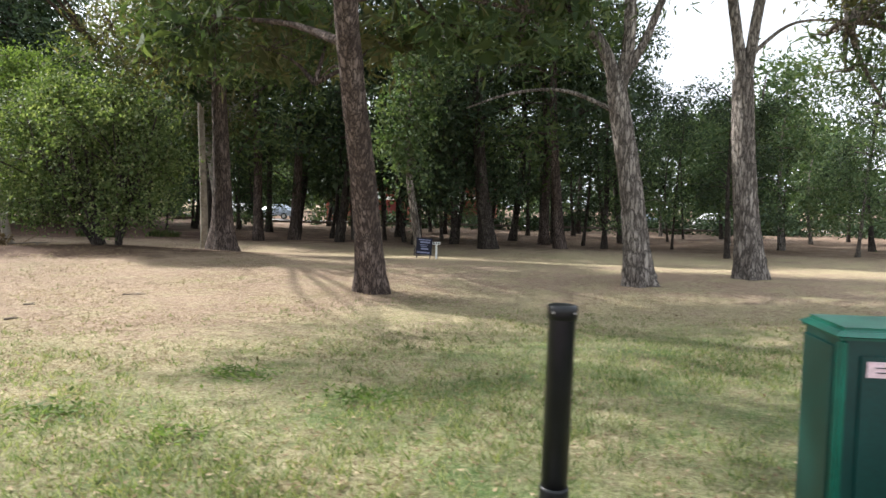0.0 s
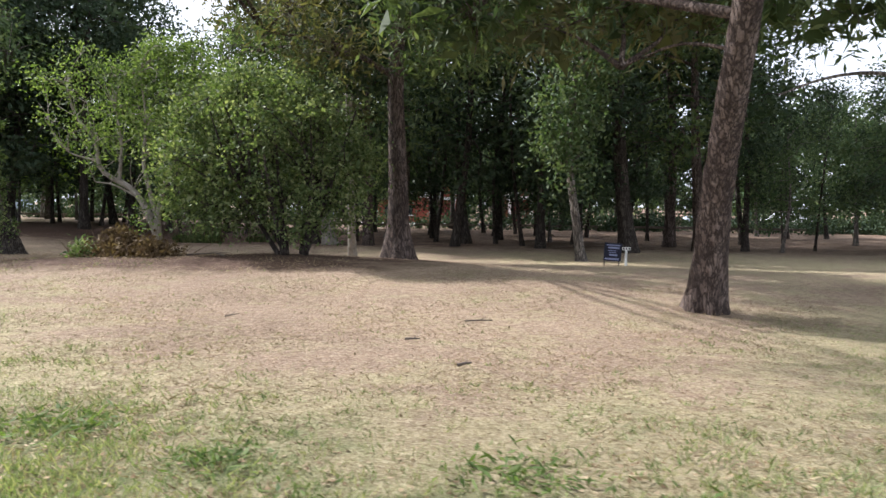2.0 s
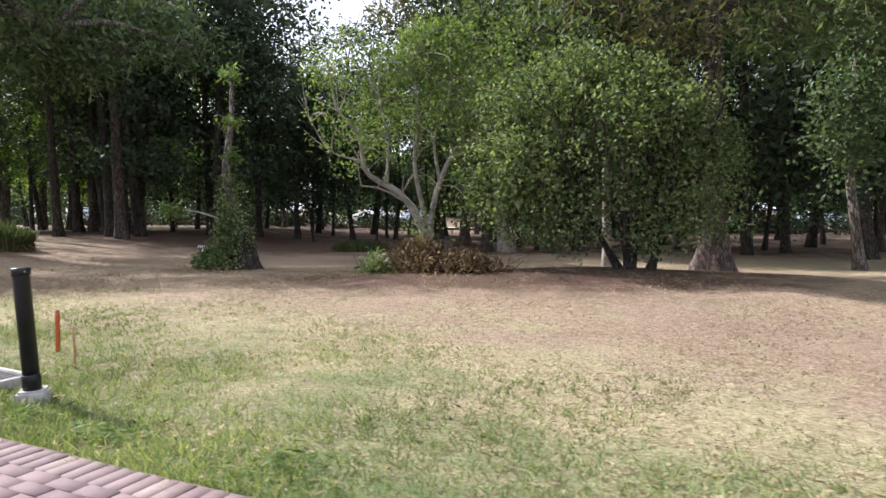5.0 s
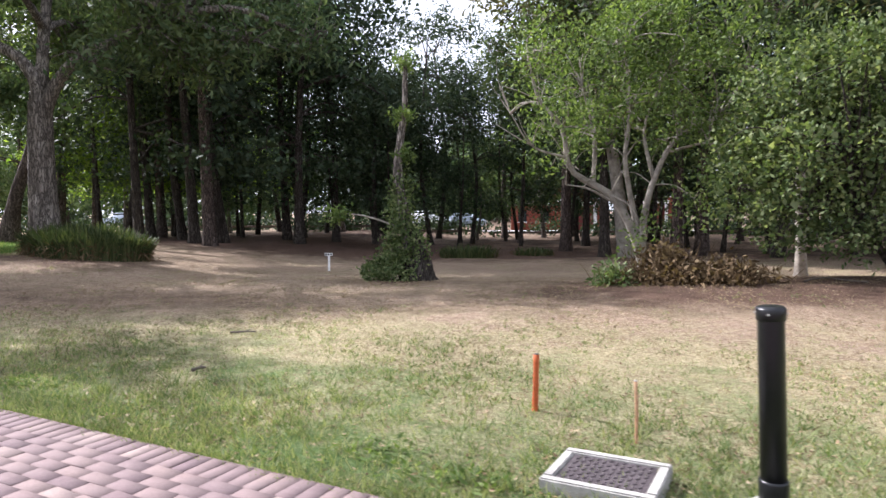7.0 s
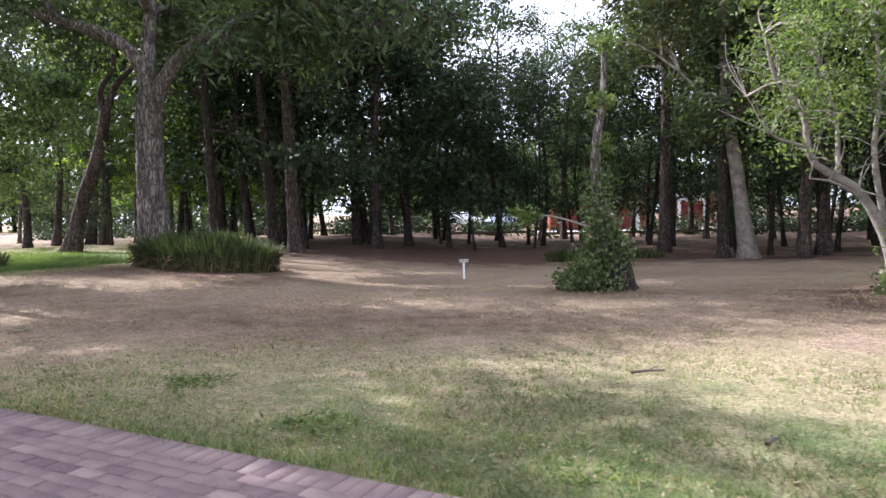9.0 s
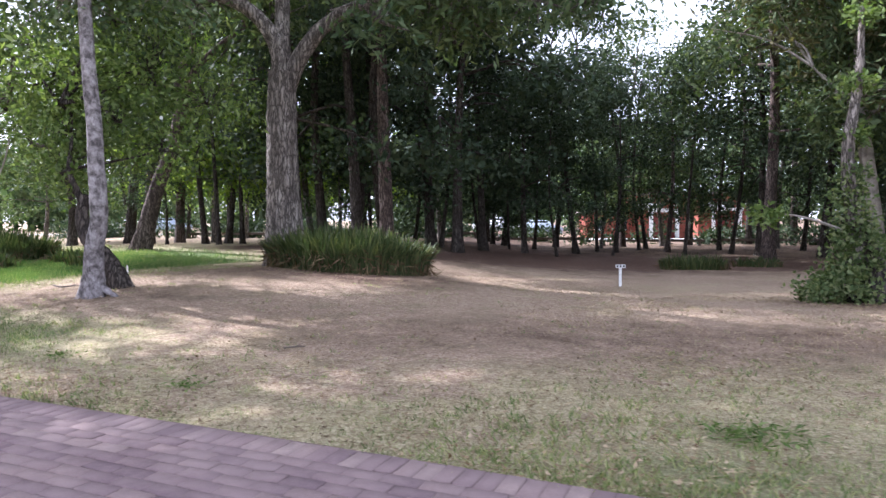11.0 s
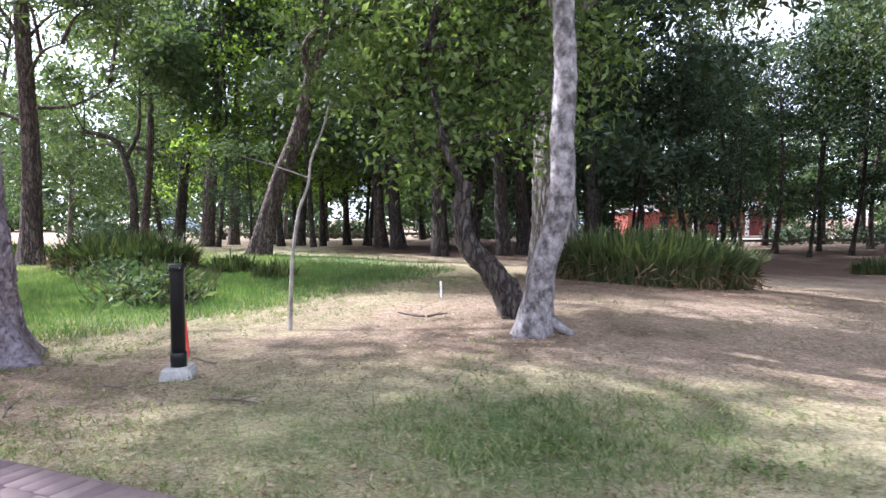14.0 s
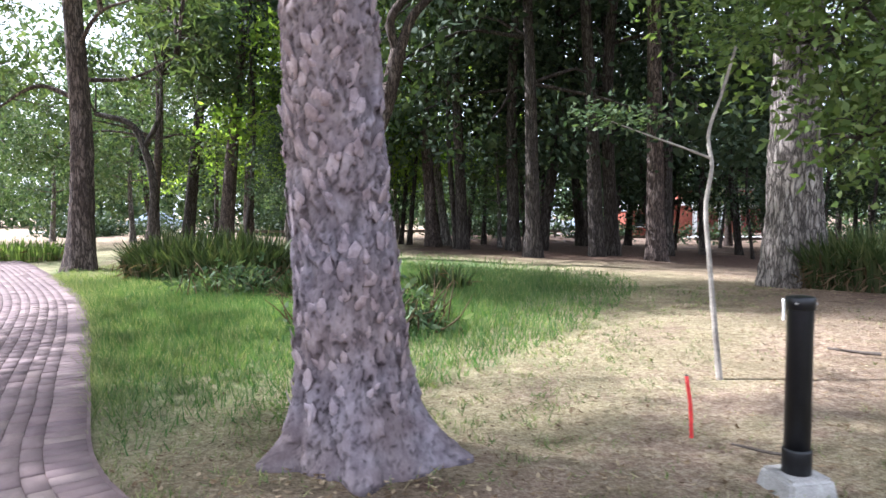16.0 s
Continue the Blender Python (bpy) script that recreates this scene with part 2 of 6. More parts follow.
EDGE = np.array([(9, 2.6), (4, 3.3), (0, 4.0), (-5, 4.95), (-10, 6.1), (-15, 7.4), (-20, 8.95), (-25, 10.5), (-29, 11.55),
                 (-33, 12.5), (-35.4, 13.45), (-37.1, 14.7), (-38, 16.2), (-39.3, 18.6), (-40.6, 20.8), (-43.3, 24.4), (-50.5, 33.0)])


def edge_y(x):
    """The lawn side edge of the brick path where it runs along x."""
    return np.interp(-np.asarray(x, float), -EDGE[:, 0], EDGE[:, 1])


# ---- building helpers ----
class Geo:
    """Collects quads and other faces as arrays of one mesh."""

    def __init__(self):
        self.v, self.f, self.n = [], [], 0

    def add(self, verts, faces):
        verts, faces = np.asarray(verts, float).reshape(-1, 3), np.asarray(faces, int)
        self.v.append(verts)
        self.f.append(faces + self.n)
        self.n += len(verts)
        return self

    def mesh(self, name, mats, smooth=False, index=None):
        me = bpy.data.meshes.new(name)
        v = np.concatenate(self.v)
        me.vertices.add(len(v))
        me.vertices.foreach_set("co", v.ravel())
        loops = np.concatenate([f.ravel() for f in self.f])
        totals = np.concatenate([np.full(len(f), f.shape[1]) for f in self.f])
        me.loops.add(len(loops))
        me.loops.foreach_set("vertex_index", loops.astype(np.int32))
        me.polygons.add(len(totals))
        me.polygons.foreach_set("loop_start", np.concatenate([[0], np.cumsum(totals)[:-1]]).astype(np.int32))
        me.polygons.foreach_set("loop_total", totals.astype(np.int32))
        for m in (mats if isinstance(mats, (list, tuple)) else [mats]):
            me.materials.append(m)
        if index is not None:
            me.polygons.foreach_set("material_index", np.concatenate([np.full(len(f), i) for f, i in zip(self.f, index)]).astype(np.int32))
        if smooth:
            me.polygons.foreach_set("use_smooth", np.ones(len(totals), bool))
        me.update(calc_edges=True)
        me.validate()
        return me


def put(name, geo, mat, parent=None, label="", smooth=False):
    ob = new(name, geo.mesh(name, mat, smooth) if isinstance(geo, Geo) else geo)
    if parent is not None:
        ob.parent = parent
    if label:
        ob["label"] = label
    return ob


def part(name, bm, mat, parent=None, label="", smooth=False):
    me = bpy.data.meshes.new(name)
    bm.to_mesh(me)
    bm.free()
    me.materials.append(mat)
    if smooth:
        for p in me.polygons:
            p.use_smooth = True
    return put(name, me, mat, parent, label)


def box_bm(sx, sy, sz, at=(0, 0, 0), bevel=0.01, seg=2, rz=0):
    bm = bmesh.new()
    bmesh.ops.create_cube(bm, size=1, matrix=Matrix.Translation(at) @ Matrix.Rotation(rz, 4, "Z") @ Matrix.Diagonal((sx, sy, sz, 1)))
    if bevel:
        bmesh.ops.bevel(bm, geom=bm.edges[:], offset=bevel, segments=seg, affect="EDGES", clamp_overlap=True)
    return bm


def lathe(profile, n=28, at=(0, 0, 0)):
    """A turned shape from (radius, height) pairs."""
    a = np.linspace(0, 2 * np.pi, n, endpoint=False)
    rows = [np.stack([r * np.cos(a), r * np.sin(a), np.full(n, z)], 1) for r, z in profile]
    v = np.concatenate(rows) + np.asarray(at)
    f = []
    for k in range(len(profile) - 1):
        for i in range(n):
            j = (i + 1) % n
            f.append((k * n + i, k * n + j, (k + 1) * n + j, (k + 1) * n + i))
    return Geo().add(v, f)


def smooth_path(pts, n):
    """n points along a smooth curve through pts."""
    p = np.asarray(pts, float)
    if len(p) == 2:
        return p[0] + np.linspace(0, 1, n)[:, None] * (p[1] - p[0])
    d = np.concatenate([[0], np.cumsum(np.linalg.norm(np.diff(p, axis=0), axis=1))])
    s = np.linspace(0, d[-1], n)
    m = np.gradient(p, d, axis=0)
    k = np.clip(np.searchsorted(d, s, side="right") - 1, 0, len(p) - 2)
    h = (d[k + 1] - d[k])[:, None]
    t = ((s - d[k])[:, None]) / h
    return ((2 * t ** 3 - 3 * t ** 2 + 1) * p[k] + (t ** 3 - 2 * t ** 2 + t) * h * m[k] + (-2 * t ** 3 + 3 * t ** 2) * p[k + 1] + (t ** 3 - t ** 2) * h * m[k + 1])


def tube(pts, radii, n=8, rough=0.0, r=None, flare=0.0):
    """Verts and faces of a bent tapering tube; flare: how far the foot spreads into roots."""
    r = r or rng
    p, radii = np.asarray(pts, float), np.asarray(radii, float)
    tan = np.gradient(p, axis=0)
    tan /= np.linalg.norm(tan, axis=1)[:, None] + 1e-9
    ref = np.where(np.abs(tan[:, 2:3]) > 0.95, np.array([[1.0, 0, 0]]), np.array([[0, 0, 1.0]]))
    u = np.cross(ref, tan)
    u /= np.linalg.norm(u, axis=1)[:, None] + 1e-9
    if len(p) > 1:
        for i in range(1, len(p)):
            u[i] = u[i - 1] - tan[i] * np.dot(u[i - 1], tan[i])
            u[i] /= np.linalg.norm(u[i]) + 1e-9
    w = np.cross(tan, u)
    a = np.linspace(0, 2 * np.pi, n, endpoint=False)
    rad = radii[:, None] * np.ones((1, n))
    if rough:
        rad = rad * (1 + rough * r.normal(size=rad.shape))
    if flare:
        h = np.linalg.norm(p - p[0], axis=1)
        ph = r.uniform(0, 6.28)
        lobes = 0.75 + 0.45 * np.cos(a * 3 + ph) ** 2 + 0.25 * np.cos(a * 5 + ph * 2)
        rad = rad * (1 + flare * np.exp(-h / (2.2 * radii[0]))[:, None] * lobes[None, :])
    v = p[:, None, :] + rad[..., None] * (u[:, None, :] * np.cos(a)[None, :, None] + w[:, None, :] * np.sin(a)[None, :, None])
    m = len(p)
    i, j = np.meshgrid(np.arange(m - 1), np.arange(n), indexing="ij")
    j2 = (j + 1) % n
    f = np.stack([i * n + j, i * n + j2, (i + 1) * n + j2, (i + 1) * n + j], -1).reshape(-1, 4)
    return v.reshape(-1, 3), f


def unit(v):
    return v / (np.linalg.norm(v, axis=-1, keepdims=True) + 1e-9)


def leaf_quads(r, centers, per, spread, length, width, flat=0.0, radial=0.0, droop=0.0):
    """Folded leaf shapes scattered round centres."""
    c = np.repeat(np.asarray(centers, float), per, axis=0)
    off = r.normal(size=c.shape) * np.asarray(spread)
    p = c + off
    d = unit(r.normal(size=c.shape) + radial * unit(off) + np.array([0, 0, -droop]))
    if flat:
        d[:, 2] *= 1 - flat
        d = unit(d)
    s = unit(np.cross(d, r.normal(size=c.shape) * (1 - flat) + np.array([0, 0, flat * 2])))
    L = length * r.uniform(0.6, 1.3, (len(p), 1))
    W = width * r.uniform(0.7, 1.3, (len(p), 1))
    k = unit(np.cross(d, s)) * W * 0.25
    v = np.stack([p, p + d * L * 0.5 + s * W * 0.5 + k, p + d * L, p + d * L * 0.5 - s * W * 0.5 + k], 1).reshape(-1, 3)
    return v, np.arange(len(p) * 4).reshape(-1, 4)


def blob_points(r, blobs, n):
    """Points in ellipsoids (cx, cy, cz, rx, ry, rz), most of them towards the skin."""
    vol = np.array([b[3] * b[4] * b[5] for b in blobs]) ** 0.75
    pick = r.choice(len(blobs), n, p=vol / vol.sum())
    b = np.asarray(blobs, float)[pick]
    d = unit(r.normal(size=(n, 3)))
    q = r.uniform(0.25, 1.0, (n, 1)) ** 0.5
    return b[:, :3] + d * q * b[:, 3:] * (1 + 0.18 * r.normal(size=(n, 1)))


def boughs(r, geo, starts, ends, r0, n=5, sag=0.12):
    """Thin curved boughs from starts to ends."""
    for s, e in zip(starts, ends):
        s, e = np.asarray(s, float), np.asarray(e, float)
        L = np.linalg.norm(e - s)
        mid = (s + e) / 2 + r.normal(size=3) * L * 0.09 + np.array([0, 0, sag * L])
        pts = smooth_path([s, mid, e], 7)
        geo.add(*tube(pts, np.linspace(r0, r0 * 0.3, 7), n))


def inner_leaves(r, blobs, dens, length, width):
    """Larger overlapping leaves deep inside each clump of a crown."""
    pts = []
    for b in blobs:
        n = max(4, int(dens * b[3] * b[5]))
        pts.append(np.asarray(b[:3]) + unit(r.normal(size=(n, 3))) * (r.uniform(0, 1, (n, 1)) ** 0.4) * 0.66 * np.asarray(b[3:6]))
    return leaf_quads(r, np.concatenate(pts), 1, 0.02, length, width)


def crown(name, parent, r, blobs, clumps, per, spread, leaf, mat, forks, bark, fork_r=0.07, label="", twigs=0.35, inner=None, **kw):
    """Boughs and leaves of a tree as two parts."""
    pts = blob_points(r, blobs, clumps)
    g = Geo()
    bg = Geo()
    cent = np.asarray(blobs, float)[:, :3]
    forks = np.asarray(forks, float)
    near = forks[np.argmin(np.linalg.norm(cent[:, None] - forks[None], axis=2), axis=1)]
    boughs(r, bg, near, cent, fork_r, 6)
    few = pts[r.random(len(pts)) < twigs]
    hub = cent[np.argmin(np.linalg.norm(few[:, None] - cent[None], axis=2), axis=1)]
    boughs(r, bg, hub, few, fork_r * 0.35, 4)
    tagged(put("branchwork", bg, bark, parent, smooth=True), kind="stuff")
    g.add(*leaf_quads(r, pts, per, spread, leaf[0], leaf[1], **kw))
    if inner:
        g.add(*inner_leaves(r, blobs, *inner))
    return put("crown", g, mat, parent, label)


def thing(name, x, y, z=None, label="", category="", group="", kind=""):
    ob = new(name)
    ob.location = (x, y, float(gz(x, y)) if z is None else z)
    return tagged(ob, label, category, group, kind)


def trunk(parent, pts, r0, r1, mat, flare=0.5, n=14, rows=26, rough=0.03, name="trunk", label="", seed=0):
    r = np.random.default_rng(seed + 11)
    p = smooth_path(pts, rows)
    return put(name, Geo().add(*tube(p, np.linspace(r0, r1, rows), n, rough, r, flare)), mat, parent, label, smooth=True)


# ---- ground ----
def ground_mat():
    m, n, l, b = base_mat("lawn_ground", 0.95, 0.1)
    pos = n.new("ShaderNodeNewGeometry").outputs["Position"]
    big = noise_tex(n, l, 0.22, 4, 0.6, coord=pos)
    mid = noise_tex(n, l, 1.1, 6, 0.72, coord=pos)
    clump = noise_tex(n, l, 8, 5, 0.75, coord=pos)
    fine = noise_tex(n, l, 30, 5, 0.8, coord=pos)
    grain = noise_tex(n, l, 95, 4, 0.8, coord=pos)

    def masked(name, lo, hi):
        """An attribute of the mesh with its rim broken up."""
        at_ = n.new("ShaderNodeAttribute")
        at_.attribute_name = name
        a1 = n.new("ShaderNodeMath")
        a1.operation = "MULTIPLY_ADD"
        l.new(mid.outputs[0], a1.inputs[0])
        a1.inputs[1].default_value = 1.5
        a1.inputs[2].default_value = -0.95
        a2 = n.new("ShaderNodeMath")
        a2.operation = "MULTIPLY_ADD"
        l.new(clump.outputs[0], a2.inputs[0])
        a2.inputs[1].default_value = 0.4
        l.new(a1.outputs[0], a2.inputs[2])
        a3 = n.new("ShaderNodeMath")
        a3.operation = "ADD"
        l.new(a2.outputs[0], a3.inputs[0])
        l.new(at_.outputs["Fac"], a3.inputs[1])
        rm = ramp(n, ((lo, (0, 0, 0)), (hi, (1, 1, 1))))
        l.new(a3.outputs[0], rm.inputs[0])
        return rm.outputs[0]

    litter = ramp(n, ((0.3, (0.13, 0.09, 0.065)), (0.43, (0.255, 0.185, 0.135)), (0.55, (0.35, 0.28, 0.205)), (0.7, (0.50, 0.43, 0.34))))
    l.new(fine.outputs[0], litter.inputs[0])
    straw = ramp(n, ((0.3, (0.16, 0.14, 0.065)), (0.5, (0.34, 0.30, 0.185)), (0.7, (0.52, 0.48, 0.33))))
    l.new(fine.outputs[0], straw.inputs[0])
    green = ramp(n, ((0.3, (0.045, 0.085, 0.03)), (0.52, (0.105, 0.165, 0.058)), (0.72, (0.24, 0.28, 0.13))))
    l.new(fine.outputs[0], green.inputs[0])
    c = mix_col(n, l, masked("grassy", 0.0, 0.3), litter.outputs[0], straw.outputs[0])
    c = mix_col(n, l, masked("grassy", 0.42, 0.95), c, green.outputs[0])
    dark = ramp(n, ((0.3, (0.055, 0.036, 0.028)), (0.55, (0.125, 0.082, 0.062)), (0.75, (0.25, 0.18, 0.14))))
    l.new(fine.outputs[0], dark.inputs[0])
    c = mix_col(n, l, masked("mulch_and_shade", 0.3, 0.8), c, dark.outputs[0])
    tone = ramp(n, ((0.3, (0.82, 0.78, 0.78)), (0.7, (1.16, 1.14, 1.1))))
    l.new(big.outputs[0], tone.inputs[0])
    c = mix_col(n, l, 1.0, c, tone.outputs[0], "MULTIPLY")
    cl = ramp(n, ((0.33, (0.70, 0.66, 0.64)), (0.5, (1.0, 1.0, 1.0)), (0.68, (1.22, 1.2, 1.16))))
    l.new(clump.outputs[0], cl.inputs[0])
    c = mix_col(n, l, 0.8, c, cl.outputs[0], "MULTIPLY")
    gr = ramp(n, ((0.36, (0.5, 0.47, 0.45)), (0.5, (1.0, 1.0, 1.0)), (0.66, (1.32, 1.3, 1.26))))
    l.new(grain.outputs[0], gr.inputs[0])
    l.new(mix_col(n, l, 1.0, c, gr.outputs[0], "MULTIPLY"), b.inputs["Base Color"])
    bump(n, l, b, mix_col(n, l, 0.5, fine.outputs[0], grain.outputs[0]), 0.9, 0.04)
    return m


def grassy(x, y):
    """How green the lawn is, 0 to 1."""
    d = y - edge_y(x)
    g = (0.62 - 0.3 / (1 + np.exp(np.clip((x + 25) / .8, -40, 40)))) * np.exp(-np.clip(d, 0, 50) / 2.2)
    g = g + 0.7 * gauss(x, y, 2.2, 9.0, 3.2, 3.2) + 0.1 * gauss(x, y, -1.5, 6.5, 2.0, 1.3) + 0.25 * gauss(x, y, -21, 11.5, 3, 1.4) + 0.22 * gauss(x, y, -8.5, 6.5, 3, 1.5)
    g = g + 1.0 * gauss(x, y, -38, 20.5, 3.2, 4.0) + 0.8 * gauss(x, y, -36.2, 24, 2.5, 3) + 0.5 * gauss(x, y, -45, 32, 8, 6)
    g = g + 0.8 * gauss(x, y, -31.2, 13.6, 1.7, 0.8) + 0.3 * gauss(x, y, -17, 10, 3.2, 2.0) + 0.28 * gauss(x, y, -12.8, 9.2, 2.4, 1.8) + 0.25 * gauss(x, y, 4, 24, 10, 4)
    g = g - 0.5 * gauss(x, y, -36.2, 13.6, 1.6, 1.0) - 0.3 * gauss(x, y, -7, 10.5, 4, 2) - 0.25 * gauss(x, y, -29, 16, 5, 3)
    return np.clip(g, 0, 1)


def mulch_and_shade(x, y):
    """Dark rotting litter plus painted shade: under shrub, round tree feet, in the wood."""
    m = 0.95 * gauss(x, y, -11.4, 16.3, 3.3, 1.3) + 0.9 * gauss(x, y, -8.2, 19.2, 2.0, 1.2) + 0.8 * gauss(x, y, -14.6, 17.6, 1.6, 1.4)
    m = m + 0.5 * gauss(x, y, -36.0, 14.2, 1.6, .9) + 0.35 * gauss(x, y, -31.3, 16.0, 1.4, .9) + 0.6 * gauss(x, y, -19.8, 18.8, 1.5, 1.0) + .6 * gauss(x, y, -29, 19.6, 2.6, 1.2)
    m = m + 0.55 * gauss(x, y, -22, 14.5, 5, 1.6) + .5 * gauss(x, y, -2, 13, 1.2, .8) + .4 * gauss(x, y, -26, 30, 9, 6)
    # last term: the wood's floor darkened in colour to deepen its shade
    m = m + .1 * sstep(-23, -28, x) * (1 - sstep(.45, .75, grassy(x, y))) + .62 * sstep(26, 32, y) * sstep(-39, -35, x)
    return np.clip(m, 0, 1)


def spaced(*runs):
    return np.unique(np.concatenate([np.arange(a, b, s) for a, b, s in runs] + [[runs[-1][1]]]))


gx = spaced((-900, -100, 100), (-100, -56, 4), (-56, 16, 0.5), (16, 100, 4), (100, 900, 100))
gy = spaced((-900, -60, 120), (-60, -4, 4), (-4, 34, 0.5), (34, 100, 3), (100, 900, 100))
X, Y = np.meshgrid(gx, gy, indexing="ij")
Z = gz(X, Y) + 0.02 * np.sin(X * 1.7 + np.sin(Y * 1.1)) * np.cos(Y * 1.4) * ((X > -56) & (X < 16) & (Y < 34))
I, J = np.meshgrid(np.arange(len(gx) - 1), np.arange(len(gy) - 1), indexing="ij")
nj = len(gy)
gf = np.stack([I * nj + J, (I + 1) * nj + J, (I + 1) * nj + J + 1, I * nj + J + 1], -1).reshape(-1, 4)
gme = Geo().add(np.stack([X, Y, Z - 0.02], -1), gf).mesh("ground", ground_mat(), smooth=True)
at = gme.attributes.new("grassy", "FLOAT", "POINT")
at.data.foreach_set("value", grassy(X, Y).ravel().astype(np.float32))
at = gme.attributes.new("mulch_and_shade", "FLOAT", "POINT")
at.data.foreach_set("value", mulch_and_shade(X, Y).ravel().astype(np.float32))
ground = tagged(new("ground", gme), "dry lawn with tan leaf litter and green patches", "ground", kind="structure")

# ---- trees: one function a kind ----
def crown_blobs(r, n, cx, cy, z0, z1, spread, size):
    a = r.uniform(0, 2 * np.pi, n)
    h = np.sort(r.uniform(0, 1, n))
    rad = spread * np.sqrt(r.uniform(0.05, 1, n)) * (1 - 0.55 * h ** 2)
    s = size * r.uniform(0.7, 1.25, n)
    return [(cx + rad[i] * np.cos(a[i]), cy + rad[i] * np.sin(a[i]), z0 + (z1 - z0) * h[i], s[i] * 1.25, s[i] * 1.25, s[i] * 0.7) for i in range(n)]


def local(pts, x, y, z):
    return [(p[0] - x, p[1] - y, p[2] - z) for p in pts]


def forest_tree(seed, name, label, height, base, spread, nb, clumps, per, leaf, mat, bark, r0, lean=0.0, size=1.5):
    """A tree of the wood behind, made once and then copied."""
    r = np.random.default_rng(seed)
    t = thing(name, 0, 0, 0, label, "tree")
    bend = r.normal(size=2) * 0.25
    pts = [(0, 0, -0.1), (lean * 0.35 + bend[0], bend[1], height * 0.35), (lean + bend[1], bend[0] * 1.5, height * 0.85)]
    trunk(t, pts, r0, r0 * 0.35, bark, 0.45, 9, 16, 0.04, seed=seed)
    p = smooth_path(pts, 12)
    blobs = crown_blobs(r, nb, lean * 0.6, 0, base, height, spread, size)
    crown("crown", t, r, blobs, clumps, per, 0.27, leaf, mat, p[4:], bark, r0 * 0.3, twigs=0.06, inner=(15, 0.45, 0.2))
    return t


# trees of the wood: pines, broadleaves with shade in the leaf colour, pale slim ones
KINDS = {}
for k in range(3):
    KINDS["p%d" % k] = forest_tree(100 + k, "pine_tree", "tall pine with dark dense needles in the wood", 15.5 + k, 4.0, 4.3, 17, 470, 11, (0.30, 0.10), PINE_LEAF, PINE_BARK, 0.24, 0.8 - 0.7 * k)
for k in range(3):
    KINDS["d%d" % k] = forest_tree(200 + k, "broadleaf_tree", "evergreen tree with low dense foliage, its leaf colour darkened for shade", 13.5 + k, 2.6, 4.2, 18, 470, 12, (0.23, 0.12), SHADED_LEAF, DARK_BARK, 0.19, 0.5 * k - 0.5)
for k in range(2):
    KINDS["g%d" % k] = forest_tree(300 + k, "broadleaf_tree", "grey-green broadleaf tree in the wood", 9.0 + k, 2.0, 3.2, 13, 380, 12, (0.2, 0.105), GREY_LEAF, GREY_BARK, 0.14, 0.6 - k)
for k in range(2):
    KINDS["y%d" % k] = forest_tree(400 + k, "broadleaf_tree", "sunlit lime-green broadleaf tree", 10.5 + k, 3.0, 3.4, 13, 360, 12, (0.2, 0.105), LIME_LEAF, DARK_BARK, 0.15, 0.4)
for k in range(2):
    KINDS["s%d" % k] = forest_tree(500 + k, "slim_tree", "slim bare-stemmed tree with a high thin crown", 12.0, 7.0, 2.4, 8, 170, 10, (0.24, 0.11), SHADED_LEAF, DARK_BARK, 0.10, 0.9 - 1.4 * k, 1.1)
used = set()


def plant(kind, x, y, s=1.0, turn=None, group="trees of the wood"):
    turn = (x * 37.7 + y * 91.3) % 360 if turn is None else turn
    m = pose(x, y, float(gz(x, y)), 0, 0, turn)
    if kind not in used:
        used.add(kind)
        ob = KINDS[kind]
        ob.matrix_world = m
    else:
        ob = copy_thing(KINDS[kind], m)
    ob.scale = (s, s, s * (0.94 + 0.12 * ((x * 13.1 + y * 7.7) % 1)))
    return tagged(ob, group=group)


